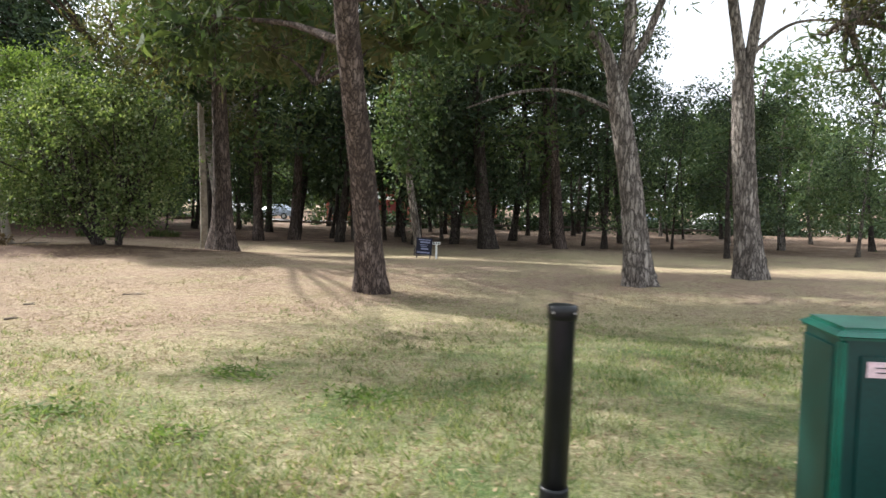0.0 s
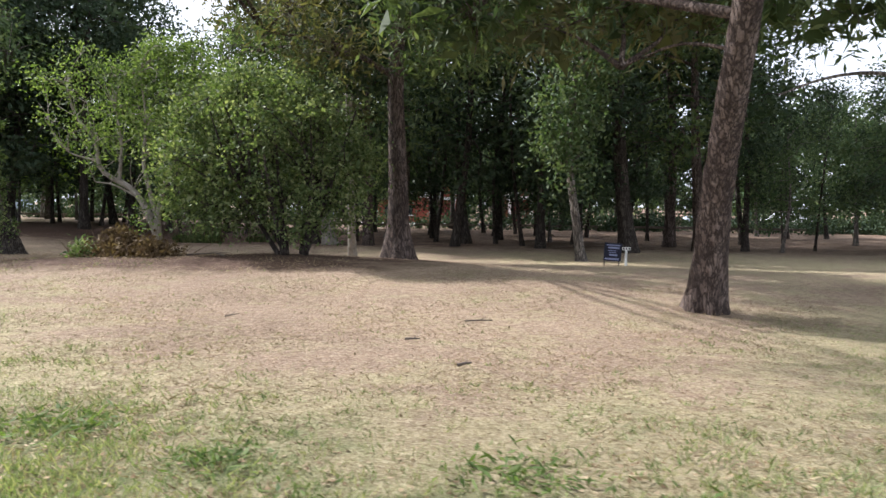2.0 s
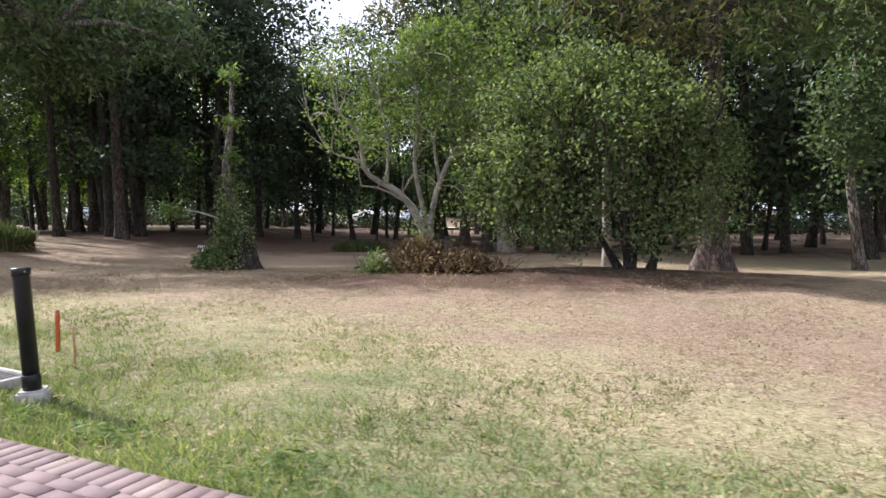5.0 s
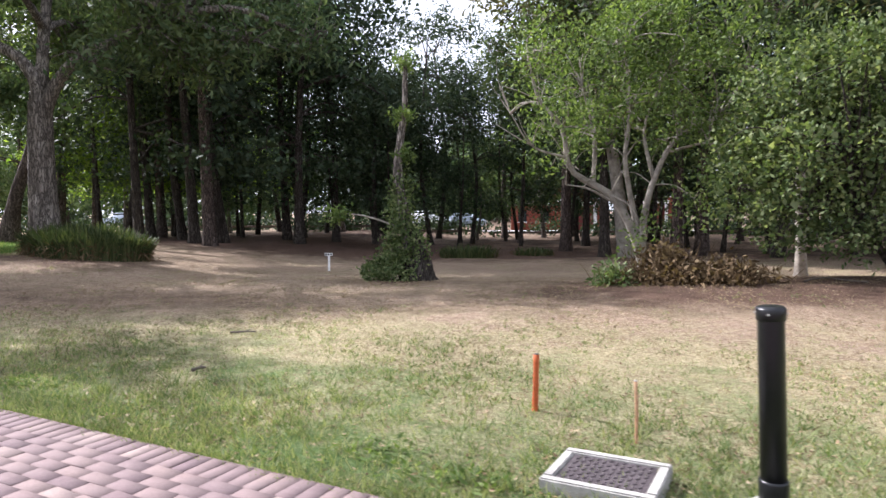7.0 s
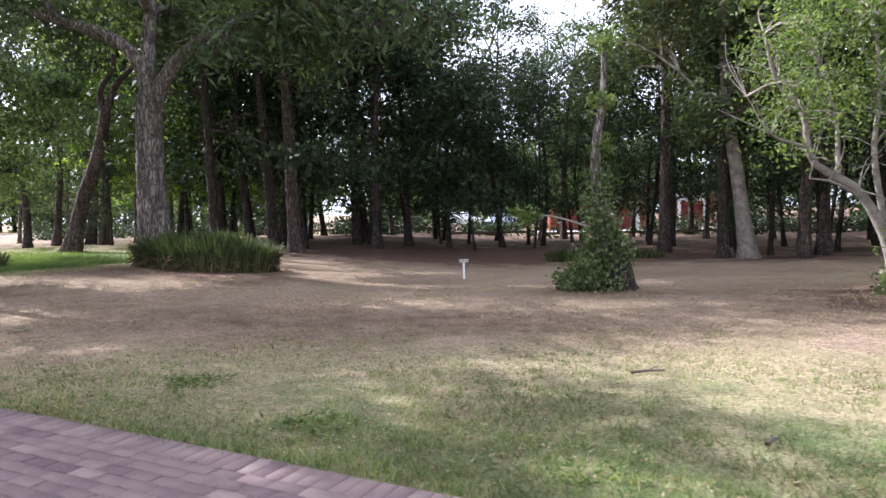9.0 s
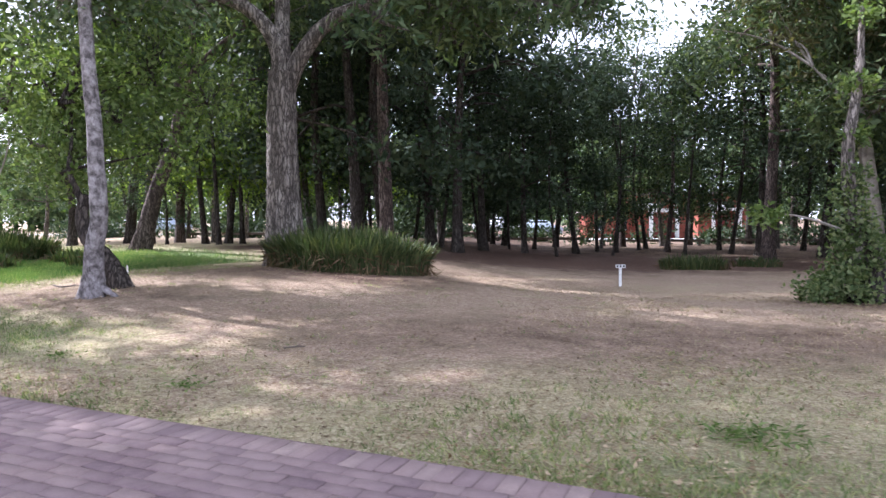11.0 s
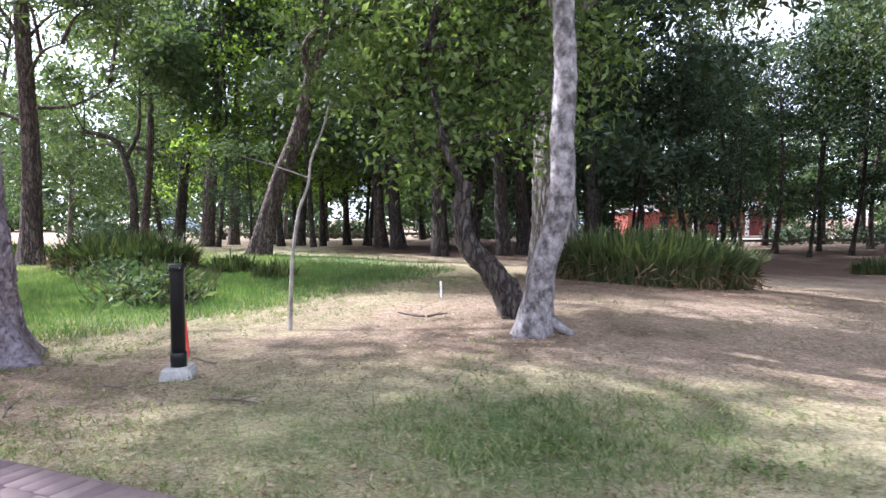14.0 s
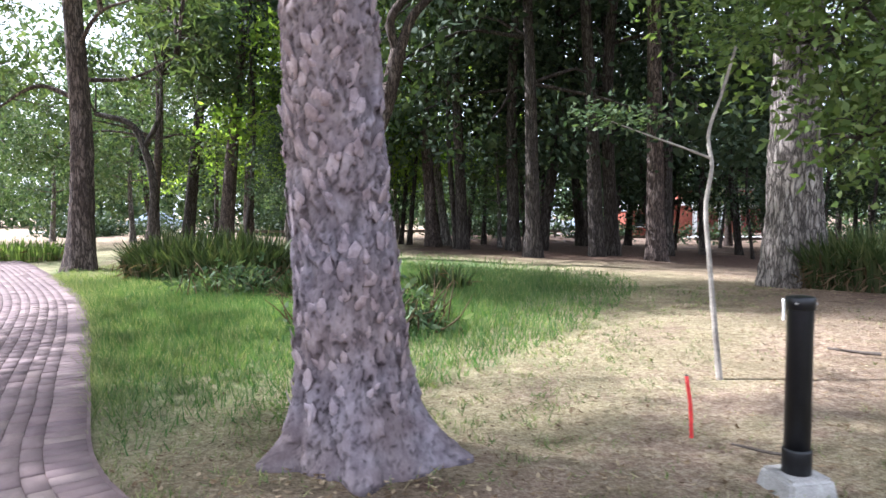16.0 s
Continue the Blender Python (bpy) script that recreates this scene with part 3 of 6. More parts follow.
# (kind, x, y, size)
WOOD = [
    ("d0", 7.5, 27.5, .52), ("g0", 13, 30, .55), ("g1", 16.5, 27, .45), ("p1", 1.5, 30.5, .95), ("d1", -4.8, 30.8, 1), ("d2", -8.5, 31.2, .95),
    ("p0", -12.2, 30.6, .9), ("d1", -0.8, 36, 1), ("d2", 4.6, 36, .7), ("d0", -7, 37, 1), ("g0", 10, 37, .75), ("g1", 15, 40, .7),
    ("s0", -5.6, 32, 1), ("s1", 2.6, 33, .8), ("s0", 6.4, 32.2, .55), ("s1", -9.8, 34, 1), ("s0", -2.4, 41, 1.1), ("s1", 9, 43, .65), ("g0", 20, 36, .6),
    ("p1", -16.2, 34.5, .98), ("d2", -13, 37.5, 1), ("s1", -16, 40, 1),
    ("d1", -30.6, 31.2, 1.1), ("d0", -33.2, 29.2, 1.05), ("d0", -29.6, 35.5, 1.1), ("d2", -32.4, 33.4, 1.0), ("d2", -33.4, 32.6, 1.05), ("d1", -30, 38.5, 1.1),
    ("s0", -24.2, 36, .62), ("s1", -26.4, 39.5, .7), ("s0", -29.3, 36.4, 1), ("s1", -32.5, 36.6, 1), ("s0", -22, 42, .9), ("s1", -19.6, 44, .9),
    ("d2", -24, 46, .85), ("p0", -20, 48, .8), ("d0", -28, 47, .9), ("g0", -17.5, 49, 1.0), ("g1", -31, 48, 1.2),
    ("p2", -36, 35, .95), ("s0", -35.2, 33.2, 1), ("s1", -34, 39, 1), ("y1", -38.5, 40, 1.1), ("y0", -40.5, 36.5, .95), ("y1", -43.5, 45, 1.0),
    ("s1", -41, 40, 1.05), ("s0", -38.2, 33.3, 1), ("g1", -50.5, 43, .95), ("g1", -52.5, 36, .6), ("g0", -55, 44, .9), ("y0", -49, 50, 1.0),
    ("g1", -48.5, 29, .5), ("g0", -57, 35, .7), ("g1", -53, 28, .6),
    ("p0", -41.5, 47, .9), ("d1", -36, 49, 1), ("g1", -12, 46, 1.05), ("d0", 3, 47, .95),
    # unseen trees left of the path, added to shade the lawn
    ("p1", -46.5, 16.5, .8), ("p0", -50.5, 20.5, .85), ("p2", -44.5, 9.5, .75), ("p0", -53, 15.5, .8),
    ("s0", -3.4, 33.6, 1), ("s1", .6, 38.4, .9), ("s0", 4.2, 40, 1), ("s1", -7.6, 40.6, 1), ("s0", -11.4, 41, 1), ("s1", -13.6, 33.6, .9), ("s0", -18.4, 38.6, .8), ("s1", -21.6, 38.4, .62), ("s0", -27.6, 37.2, .8),
    ("s0", -31.4, 41.4, 1), ("s1", -37, 37.6, 1), ("s1", -43, 36, .9), ("s1", 12, 35, .5), ("s0", -6.5, 44, 1), ("s0", 7.4, 39, .6),
    ("d0", -15.5, 44, .6), ("d2", -11.5, 43.5, .62), ("d1", -8.6, 45.2, .66), ("d0", -5.2, 41.8, .64), ("g1", -2.6, 44.6, .9), ("d2", -.2, 42.6, .62), ("d1", 2.6, 44, .6), ("d0", 5.6, 43, .58), ("g0", 8.2, 46, .75), ("d2", 11.4, 44, .55), ("d0", 18.5, 44, .5),
    ("d1", -12.8, 32.2, .5), ("d2", -6.9, 33.4, .5), ("g0", -4.4, 35.4, .62), ("d0", 1.2, 34.4, .46), ("g1", 4.6, 30.6, .5), ("d1", 9.4, 32.6, .42), ("d2", -10.6, 37.4, .55),
    ("d0", -27.5, 44.2, .62), ("d1", -31.2, 45.4, .66), ("y0", -34.6, 42.6, .9), ("g0", -38, 45.6, .9), ("d1", -25.2, 41.6, .48), ("g1", -21.5, 45.5, .62), ("d2", -37.4, 38.8, .5), ("g0", -33.6, 35.4, .6), ("d0", -40.6, 33.4, .34),
    ("d0", -11.6, 52, 1.0), ("p1", -8, 54.5, 1.0), ("d2", -3.6, 52, .95), ("d1", -15.6, 50.5, .85), ("d0", .6, 54, .9), 
]
# closed ranks behind, lower where the sky shows over them
WOOD += [("g1", -35.5, 37.2, 1.25), ("d0", -28.2, 33.6, 1.15), ("d2", -27.4, 36.4, .92), ("d0", -25.6, 37.2, .74), ("d2", -23.2, 39.4, .74), ("d1", -21.2, 41.0, .64),
         ("p2", -18.6, 41.6, .52), ("d2", -19.0, 45.6, .6), ("d1", -26.8, 43.4, .85), ("d0", -15.2, 38.6, .95), ("p2", -11.0, 32.0, 1.0),
         ("d1", -8.2, 33.0, 1.0), ("d0", -3.2, 31.6, .9), ("p0", .8, 33.4, .9), ("d2", 3.4, 31.2, .66), ("g1", 8.6, 29.4, .8), ("g0", 11.4, 33.6, 1.0), ("d1", 15.6, 34.6, .62),
         ("g1", 19.4, 31.4, .7), ("g0", 23.5, 34.5, .9), ("d0", 21.6, 40.0, .8), ("d2", 27, 38, .8), ("y0", -40.2, 38.2, 1.15), ("g0", -42.6, 41.4, 1.2), ("p2", -47.6, 38.4, .85),
         ("d2", -51.5, 47.5, .9), ("y1", -38.8, 36.8, .8), ("g0", -45.0, 50.5, 1.1), ("p0", -55.5, 39.5, .8)]
for kind, x, y, s in WOOD:
    plant(kind, x, y, s)
# far line of trees beyond the road
far_r = np.random.default_rng(5)
fg = Geo()
for k in range(115):
    a = far_r.uniform(-75, 62)
    d = far_r.uniform(88, 125)
    cx, cy = -18 + d * math.sin(radians(a)), 5 + d * math.cos(radians(a))
    h = far_r.uniform(9, 15)
    pts = blob_points(far_r, crown_blobs(far_r, 10, cx, cy, 1.1, h, 4.2, 2.2), 130)
    fg.add(*leaf_quads(far_r, pts, 5, 0.9, 1.1, 0.6))
    fg.add(*tube([(cx, cy, -0.6), (cx, cy, h * 0.6)], [0.3, 0.2], 5))
tagged(put("far_trees", fg, GREY_LEAF), "far line of grey-green trees beyond the road", "trees", kind="stuff")


# ---- the single trees of the lawn ----
def pine_on_lawn(x, y, stem, r0, r1, limbs, blobs, seed, label, bark=PINE_BARK, mats=(PINE_LEAF,), clumps=700, per=12, name="pine_tree", leaf=(0.26, 0.05), spread=0.24, n=18, fl=0.55, inner=(17, 0.42, 0.13)):
    """A mature tree: trunk, main limbs, boughs and needles."""
    z = float(gz(x, y))
    r = np.random.default_rng(seed)
    t = thing(name, x, y, z, label, "tree")
    st = local(stem, x, y, z)
    st[0] = (st[0][0], st[0][1], -0.12)
    trunk(t, st, r0, r1, bark, fl, n, 44, 0.025, seed=seed)
    forks = [st[-1], st[-2]]
    for pts, a, b in limbs:
        lp = local(pts, x, y, z)
        put("limb", Geo().add(*tube(smooth_path(lp, 18), np.linspace(a, b, 18), 10, 0.04, r)), bark, t, smooth=True)
        forks += lp[1:]
    loc = [(b[0] - x, b[1] - y, b[2] - z, *b[3:6]) for b in blobs]
    groups = [[b for i, b in enumerate(loc) if i % len(mats) == k] for k in range(len(mats))]
    for k, bl in enumerate(groups):
        crown("crown", t, r, bl, clumps // len(mats), per, spread, leaf, mats[k], forks, bark, max(r1 * 0.4, 0.035), twigs=0.4, inner=inner, radial=0.8)
    return t


def top_blobs(seed, cx, cy, z0, z1, spread, n, size):
    return crown_blobs(np.random.default_rng(seed), n, cx, cy, z0, z1, spread, size)


pine_on_lawn(-8.42, 19.96, [(-8.38, 19.96, -0.1), (-8.42, 19.96, 2.2), (-8.48, 19.95, 4.4), (-8.42, 19.96, 6.5), (-8.3, 20, 11)], 0.27, 0.12,
             [([(-8.46, 19.95, 4.6), (-9.8, 19.4, 5.3), (-11.6, 18.8, 5.6)], .09, .03), ([(-8.44, 19.95, 5.6), (-7.0, 19.4, 6.3), (-5.4, 19, 6.7)], .09, .03), ([(-8.4, 19.95, 7), (-9.0, 21.5, 8), (-9.6, 23, 8.4)], .08, .03)],
             # listed clumps from z 9 up are unseen, added to shade the lawn
             top_blobs(1, -8.6, 19.8, 5.0, 12, 4.2, 20, 1.25) + [(-6.0, 18.9, 5.6, 1.6, 1.2, .9), (-9.6, 18.6, 4.9, 1.2, 1, .7), (-7.2, 18.9, 4.9, 1.0, .9, .5), (-10.6, 18.2, 5.9, 1.3, 1.1, .7), (-10, 15, 9.5, 2.1, 1.7, .8), (-7, 14.6, 9.5, 2.1, 1.7, .8), (-5, 16.2, 9, 2, 1.7, .8), (-11, 17.5, 10, 2, 1.7, .8), (-4, 18, 9.5, 1.9, 1.7, .8), (-12.4, 13.6, 9.6, 1.8, 1.5, .7), (-12, 11.6, 9.3, 1.7, 1.4, .7), (-10.4, 11.4, 9.1, 1.7, 1.4, .7), (-8.6, 12.6, 9.2, 1.7, 1.4, .7)], 21,
             "tall pine with a flared dark trunk beside the shrub", fl=1.0, mats=(PINE_LEAF, PINE_BROWN), clumps=2300, leaf=(.27, .055))
pine_on_lawn(-2.2, 13.4, [(-2.13, 13.41, -0.13), (-2.14, 12.75, 1.75), (-2.13, 12.15, 3.0), (-2.1, 11.56, 4.4), (-2.05, 10.6, 8)], 0.24, 0.13,
             [([(-2.13, 11.9, 3.7), (-3.6, 13.2, 4.4), (-5.6, 14.4, 4.9)], .08, .03), ([(-2.1, 11.6, 4.3), (-1.2, 13.2, 4.9), (0.4, 14.6, 4.9)], .08, .03), ([(-2.13, 12.0, 3.3), (-2.7, 12.9, 3.6), (-3.4, 13.9, 3.5)], .03, .01)],
             # last seven clumps hang out of view, placed for shade on the grass
             top_blobs(2, -2.4, 12.4, 6.2, 11, 3.8, 14, 1.15) + [(-4.6, 14.3, 5.2, 1.5, 1.2, .7), (-3.4, 14.6, 4.6, .9, .8, .5), (0.2, 13.9, 5.7, 1.3, 1.1, .7), (-5.8, 14.6, 4.5, 1.2, 1.0, .55), (-6.9, 15.0, 5.0, 1.2, 1.0, .6), (-4.4, 14.2, 4.2, .8, .8, .4), (-1.2, 14.5, 4.7, 1.3, 1.0, .6), (0.3, 14.9, 4.5, 1.2, 1.0, .55), (-2.6, 15.0, 4.5, 1.2, 1.0, .55), (1.1, 15.4, 5.2, 1.2, 1, .6), (-6, 11, 9, 2, 1.6, .9), (-5, 9.3, 9.2, 2, 1.6, .9), (-8.4, 10, 9.6, 2, 1.6, .9), (-3, 10.4, 8.6, 1.8, 1.5, .8), (-9.5, 8, 9.6, 1.7, 1.5, .8), (-6.6, 7.6, 9.2, 1.8, 1.4, .8), (-3.4, 8.2, 8.8, 1.5, 1.3, .7)], 22,
             "leaning pine with rough reddish bark on the lawn", mats=(PINE_LEAF, PINE_BROWN, PINE_LEAF), clumps=2100, leaf=(.27, .055), inner=(34, .6, .28))
pine_on_lawn(2.86, 15.86, [(2.84, 15.86, -0.38), (2.53, 15.81, 2.0), (2.27, 15.77, 3.41), (2.2, 15.76, 3.8)], 0.26, 0.2,
             [([(2.25, 15.76, 3.5), (2.04, 15.73, 4.27), (1.54, 15.65, 5.02), (.9, 15.5, 5.6), (-.6, 15.2, 6.8)], .15, .05), ([(2.25, 15.77, 3.5), (2.43, 15.79, 4.6), (2.4, 15.8, 6), (2.2, 15.9, 8.5)], .15, .06),
              ([(2.36, 15.78, 3.9), (2.78, 15.85, 4.7), (3.05, 15.9, 5.4), (4.2, 16.2, 7)], .1, .04), ([(2.3, 15.77, 3.2), (1.2, 15.5, 3.6), (0.1, 15.2, 3.5), (-.7, 15.0, 3.2)], .05, .015)],
             top_blobs(3, 2.0, 15.8, 6.4, 10.5, 3.6, 14, 1.1) + [(-1.2, 15.1, 6.6, 1.4, 1.2, .8), (4.4, 16.3, 7.2, 1.3, 1.1, .7)], 23,
             "forked tree with flaky grey bark lit on one side", bark=GREY_BARK, name="forked_tree", clumps=950, mats=(PINE_LEAF, GREY_LEAF))
pine_on_lawn(5.24, 17.18, [(5.34, 17.2, -0.39), (5.05, 17.15, 2.67), (4.98, 17.14, 4.1)], 0.27, 0.22,
             [([(4.98, 17.14, 3.9), (4.85, 17.12, 4.8), (4.7, 17.1, 5.65), (4.3, 17, 8.5)], .14, .06), ([(5.0, 17.14, 3.9), (5.12, 17.16, 4.7), (5.25, 17.17, 5.7), (5.9, 17.3, 8.5)], .14, .06), ([(5.1, 17.15, 4.6), (6.0, 17.4, 5.3), (7.2, 17.6, 5.4)], .05, .015)],
             top_blobs(4, 5.2, 17.2, 7.2, 11, 3.0, 13, 1.1) + [(7.8, 17.6, 6.0, 1.2, 1.0, .6), (9.0, 18.6, 5.0, 1.3, 1.1, .6), (10.2, 18.2, 4.3, 1.3, 1.1, .5), (7.0, 17.6, 6.3, .9, .8, .3), (8.0, 18, 5.5, 1.0, .9, .3), (7.5, 18.4, 4.5, .8, .8, .25), (8.8, 18.2, 6.7, 1.2, 1, .35), (8.5, 18.6, 3.7, .8, .7, .25), (6.9, 18, 5.2, .6, .6, .2)], 24,
             "forked grey pine trunk dividing high above the lawn", bark=GREY_BARK, name="forked_tree", clumps=1300, mats=(PINE_LEAF, PINE_BROWN, PINE_LEAF))
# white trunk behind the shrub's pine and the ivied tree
pine_on_lawn(-10.55, 22.8, [(-10.52, 22.8, 0), (-10.58, 22.8, 2.3), (-10.63, 22.79, 4.33), (-10.7, 22.8, 8)], .125, .08, [], top_blobs(5, -10.6, 23, 5, 9, 2.0, 8, .9), 25, "slim pale trunk standing behind the pine", bark=LIMB_BARK, name="pale_trunk_tree", clumps=450, mats=(SHADED_LEAF,), leaf=(.3, .12), per=10)
pine_on_lawn(-3.5, 24.5, [(-3.42, 24.53, -0.4), (-3.65, 24.49, 1.04), (-3.85, 24.46, 2.45), (-3.7, 24.5, 6)], .15, .08, [], [(-3.8, 24.3, 2.6, .8, .8, 1.0), (-3.9, 24.3, 4.2, 1.2, 1.0, 1.2), (-4.3, 24.2, 3.3, .8, .8, .8), (-3.3, 24.4, 5.6, 1.2, 1.2, .9), (-3.0, 24.6, 6.8, 1.6, 1.5, .9)], 26, "young tree wrapped in bluish-green climbing leaves", bark=GREY_BARK, name="ivied_tree", clumps=420, mats=(GREY_LEAF,), leaf=(.16, .11), per=12, spread=.22)
pine_on_lawn(-1.7, 29, [(-1.42, 29.03, -0.4), (-1.8, 28.97, 2.68), (-1.95, 28.94, 4.77), (-1.8, 29, 11)], .3, .15, [], top_blobs(6, -1.8, 29, 3.2, 13, 4.2, 16, 1.5), 27, "stout dark pine at the front of the wood", bark=DARK_BARK, clumps=600, mats=(SHADED_LEAF,), leaf=(.34, .14), per=10)
# tree with the pale trunk by the road
pine_on_lawn(-14.1, 30.7, [(-13.95, 30.73, -0.5), (-14.42, 30.65, 2.88), (-14.64, 30.61, 4.25), (-14.8, 30.6, 8.5)], .27, .13, [([(-14.6, 30.6, 4), (-15.6, 30.2, 5.2), (-16.4, 30, 6)], .09, .03), ([(-14.6, 30.6, 4.4), (-13.2, 30.4, 5.6), (-11.8, 30.2, 6.6)], .09, .03)],
             top_blobs(7, -14.6, 30.4, 4.8, 11, 3.6, 16, 1.3) + [(-17.4, 30.6, 8.2, 1.6, 1.4, .8), (-18.6, 30.8, 9.4, 1.5, 1.3, .8), (-16.6, 30.4, 9.8, 1.7, 1.4, .9), (-18.2, 30.6, 10.8, 1.7, 1.4, .9), (-19.2, 31, 7.6, 1.0, .9, .5), (-16.8, 30.6, 7.0, 1.2, 1, .5), (-17.6, 31, 12, 1.9, 1.6, .9)], 28, "pine with a sunlit pinkish trunk before the wood", bark=LIMB_BARK, clumps=900, mats=(PINE_LEAF, PINE_BROWN), leaf=(.34, .09))
pine_on_lawn(-14.9, 30.9, [(-14.75, 30.9, -0.5), (-14.8, 30.9, 2.5), (-14.9, 31, 6)], .2, .1, [], [(-14.9, 31, 7, 1.5, 1.5, 1)], 29, "dark second trunk close behind the pale one", bark=DARK_BARK, clumps=120, leaf=(.34, .09))


# ---- big shrub and its pale-limbed neighbour ----
def shrub():
    x, y = -10.4, 17.7
    z = float(gz(x, y))
    r = np.random.default_rng(31)
    t = thing("large_shrub", x, y, z, "large rounded evergreen shrub with many small green leaves", "shrub")
    for k in range(9):
        a = r.uniform(0, 6.28)
        e = (math.cos(a) * r.uniform(.8, 2.2), math.sin(a) * r.uniform(.5, 1.2), r.uniform(1.6, 3.4))
        s = (math.cos(a) * r.uniform(.05, .6), math.sin(a) * .3, -.1)
        put("stem", Geo().add(*tube(smooth_path([s, ((s[0] + e[0]) / 2, (s[1] + e[1]) / 2, e[2] * .45), e], 12), np.linspace(.07, .02, 12), 7, .05, r)), DARK_BARK, t, smooth=True)
    bl = [(0.3, 0, 2.2, 1.7, 1.5, 1.3), (-1.2, -.2, 2.1, 1.5, 1.3, 1.4), (1.3, 0, 1.9, 1.1, 1.2, 1.1), (-.6, 0, 3.4, 1.5, 1.3, .9), (0.7, .1, 3.2, 1.2, 1.1, .8), (-2.2, -.2, 2.3, 1.2, 1.1, 1.4), (-2.0, 0, 3.4, 1.1, 1, .8), (-2.9, -.1, 1.6, .8, .9, .9), (0.0, -.4, 1.3, 1.6, 1.0, .6), (-1.9, -.5, 1.1, 1.2, .9, .6), (.3, -.3, .75, 1.2, .9, .45), (-1.5, -.4, .75, 1.1, .8, .45), (1.3, -.2, 1.0, .8, .8, .5)]
    for k in range(46):                        # sprays that break the outline
        a, e, w = r.uniform(0, 6.28), r.uniform(-.1, 1.4), r.uniform(.22, .5)
        bl.append((-.7 + 2.25 * math.cos(a) * math.cos(e), -.1 + 1.5 * math.sin(a) * math.cos(e), 2.1 + 1.9 * math.sin(e), w * 1.3, w * 1.2, w * .8))
    crown("crown", t, r, bl, 1900, 13, .13, (.095, .055), BUSH_LEAF, [(0, 0, .5), (-1, 0, .8), (.6, 0, .8)], DARK_BARK, .04, twigs=.2, inner=(70, .2, .11))
    return t


shrub()


def pale_limbed_tree():
    x, y = -14.75, 19.1
    z = float(gz(x, y))
    r = np.random.default_rng(32)
    t = thing("multi_stem_tree", x, y, z, "many-stemmed tree with pale bare limbs and fresh green leaves", "tree")
    L = [([(-14.71, 19.14, z - .1), (-14.84, 19.11, 0.53), (-15.41, 19.02, 1.62), (-16.21, 18.87, 2.16), (-16.39, 18.84, 3), (-16.83, 18.76, 3.54), (-17.05, 18.73, 4.37)], 0.11, 0.02),
         ([(-14.64, 19.17, z - .1), (-14.77, 19.12, 0.65), (-14.57, 19.17, 1.83), (-14.07, 19.26, 2.79), (-13.25, 19.4, 3.22), (-12.69, 19.5, 4.14)], 0.09, 0.02),
         ([(-14.68, 19.22, z - .1), (-14.92, 19.17, 1.18), (-15.12, 19.07, 2.37), (-15.03, 19.08, 3.32), (-15.16, 19.06, 4.69)], 0.08, 0.02),
         ([(-15.31, 19.03, 1.46), (-15.95, 18.84, 1.78), (-16.3, 18.73, 1.83)], 0.035, 0.012),
         ([(-15.75, 18.95, 1.9), (-15.75, 19.06, 2.83), (-15.97, 19.17, 3.81)], 0.05, 0.015),
         ([(-14.55, 19.17, 1.95), (-14.71, 19.39, 2.94), (-14.33, 19.61, 4.03)], 0.05, 0.015),
         ([(-16.3, 18.86, 2.39), (-16.96, 18.62, 2.61), (-17.4, 18.51, 3.27)], 0.03, 0.01),
         ([(-14.22, 19.22, 2.5), (-13.56, 18.84, 2.61), (-12.91, 18.62, 2.39)], 0.03, 0.01)]
    fk = []
    for pts, a, b in L:
        lp = local(pts, x, y, z)
        fk += lp[2:] if len(lp) > 3 else lp[1:]
        put("limb", Geo().add(*tube(smooth_path(lp, 22), np.linspace(a, b, 22), 9, .05, r)), LIMB_BARK, t, smooth=True)
    bl = []
    for q in fk:
        if q[2] > 2.5:
            for k in range(3):
                o = r.normal(size=3) * np.array([.5, .45, .35]) + np.array([.1, 0, .3])
                w = r.uniform(.3, .6)
                bl.append((max(q[0] + o[0], -2.0), q[1] + o[1], q[2] + o[2], w * 1.2, w * 1.1, w * .7))
    for k in range(22):
        w = r.uniform(.35, .7)
        bl.append((r.uniform(-1.9, 2.2), r.uniform(-.9, .9), r.uniform(3.2, 5.4), w * 1.2, w * 1.1, w * .7))
    for k in range(34):                        # leafy masses behind the bare limbs and towards the shrub
        w = r.uniform(.3, .6)
        a, e = r.uniform(0, 3.14), r.uniform(-.25, 1.5)
        bl.append((.35 + 2.3 * math.cos(a) * math.cos(e), .3 + .9 * math.sin(a) * math.cos(e), 2.9 + 2.5 * math.sin(e), w * 1.3, w * 1.1, w * .8))
    bl += [(0, -.5, .9, .5, .45, .45), (.9, -.4, 1.6, .6, .5, .5), (1.4, -.3, 2.4, .7, .6, .6), (-1.3, -.5, 2.2, .35, .35, .25)]
    crown("crown", t, r, bl, 1050, 12, .14, (.11, .05), YOUNG_LEAF, fk, LIMB_BARK, .022, twigs=.35)
    # bare twigs over the crown
    g = Geo()
    tops = np.array(fk)[r.integers(0, len(fk), 40)]
    boughs(r, g, tops, tops + r.normal(size=(40, 3)) * np.array([.5, .4, .3]) + np.array([0, 0, .8]), .014, 4)
    tagged(put("bare_twigwork", g, LIMB_BARK, t, smooth=True), kind="stuff")
    return t


pale_limbed_tree()


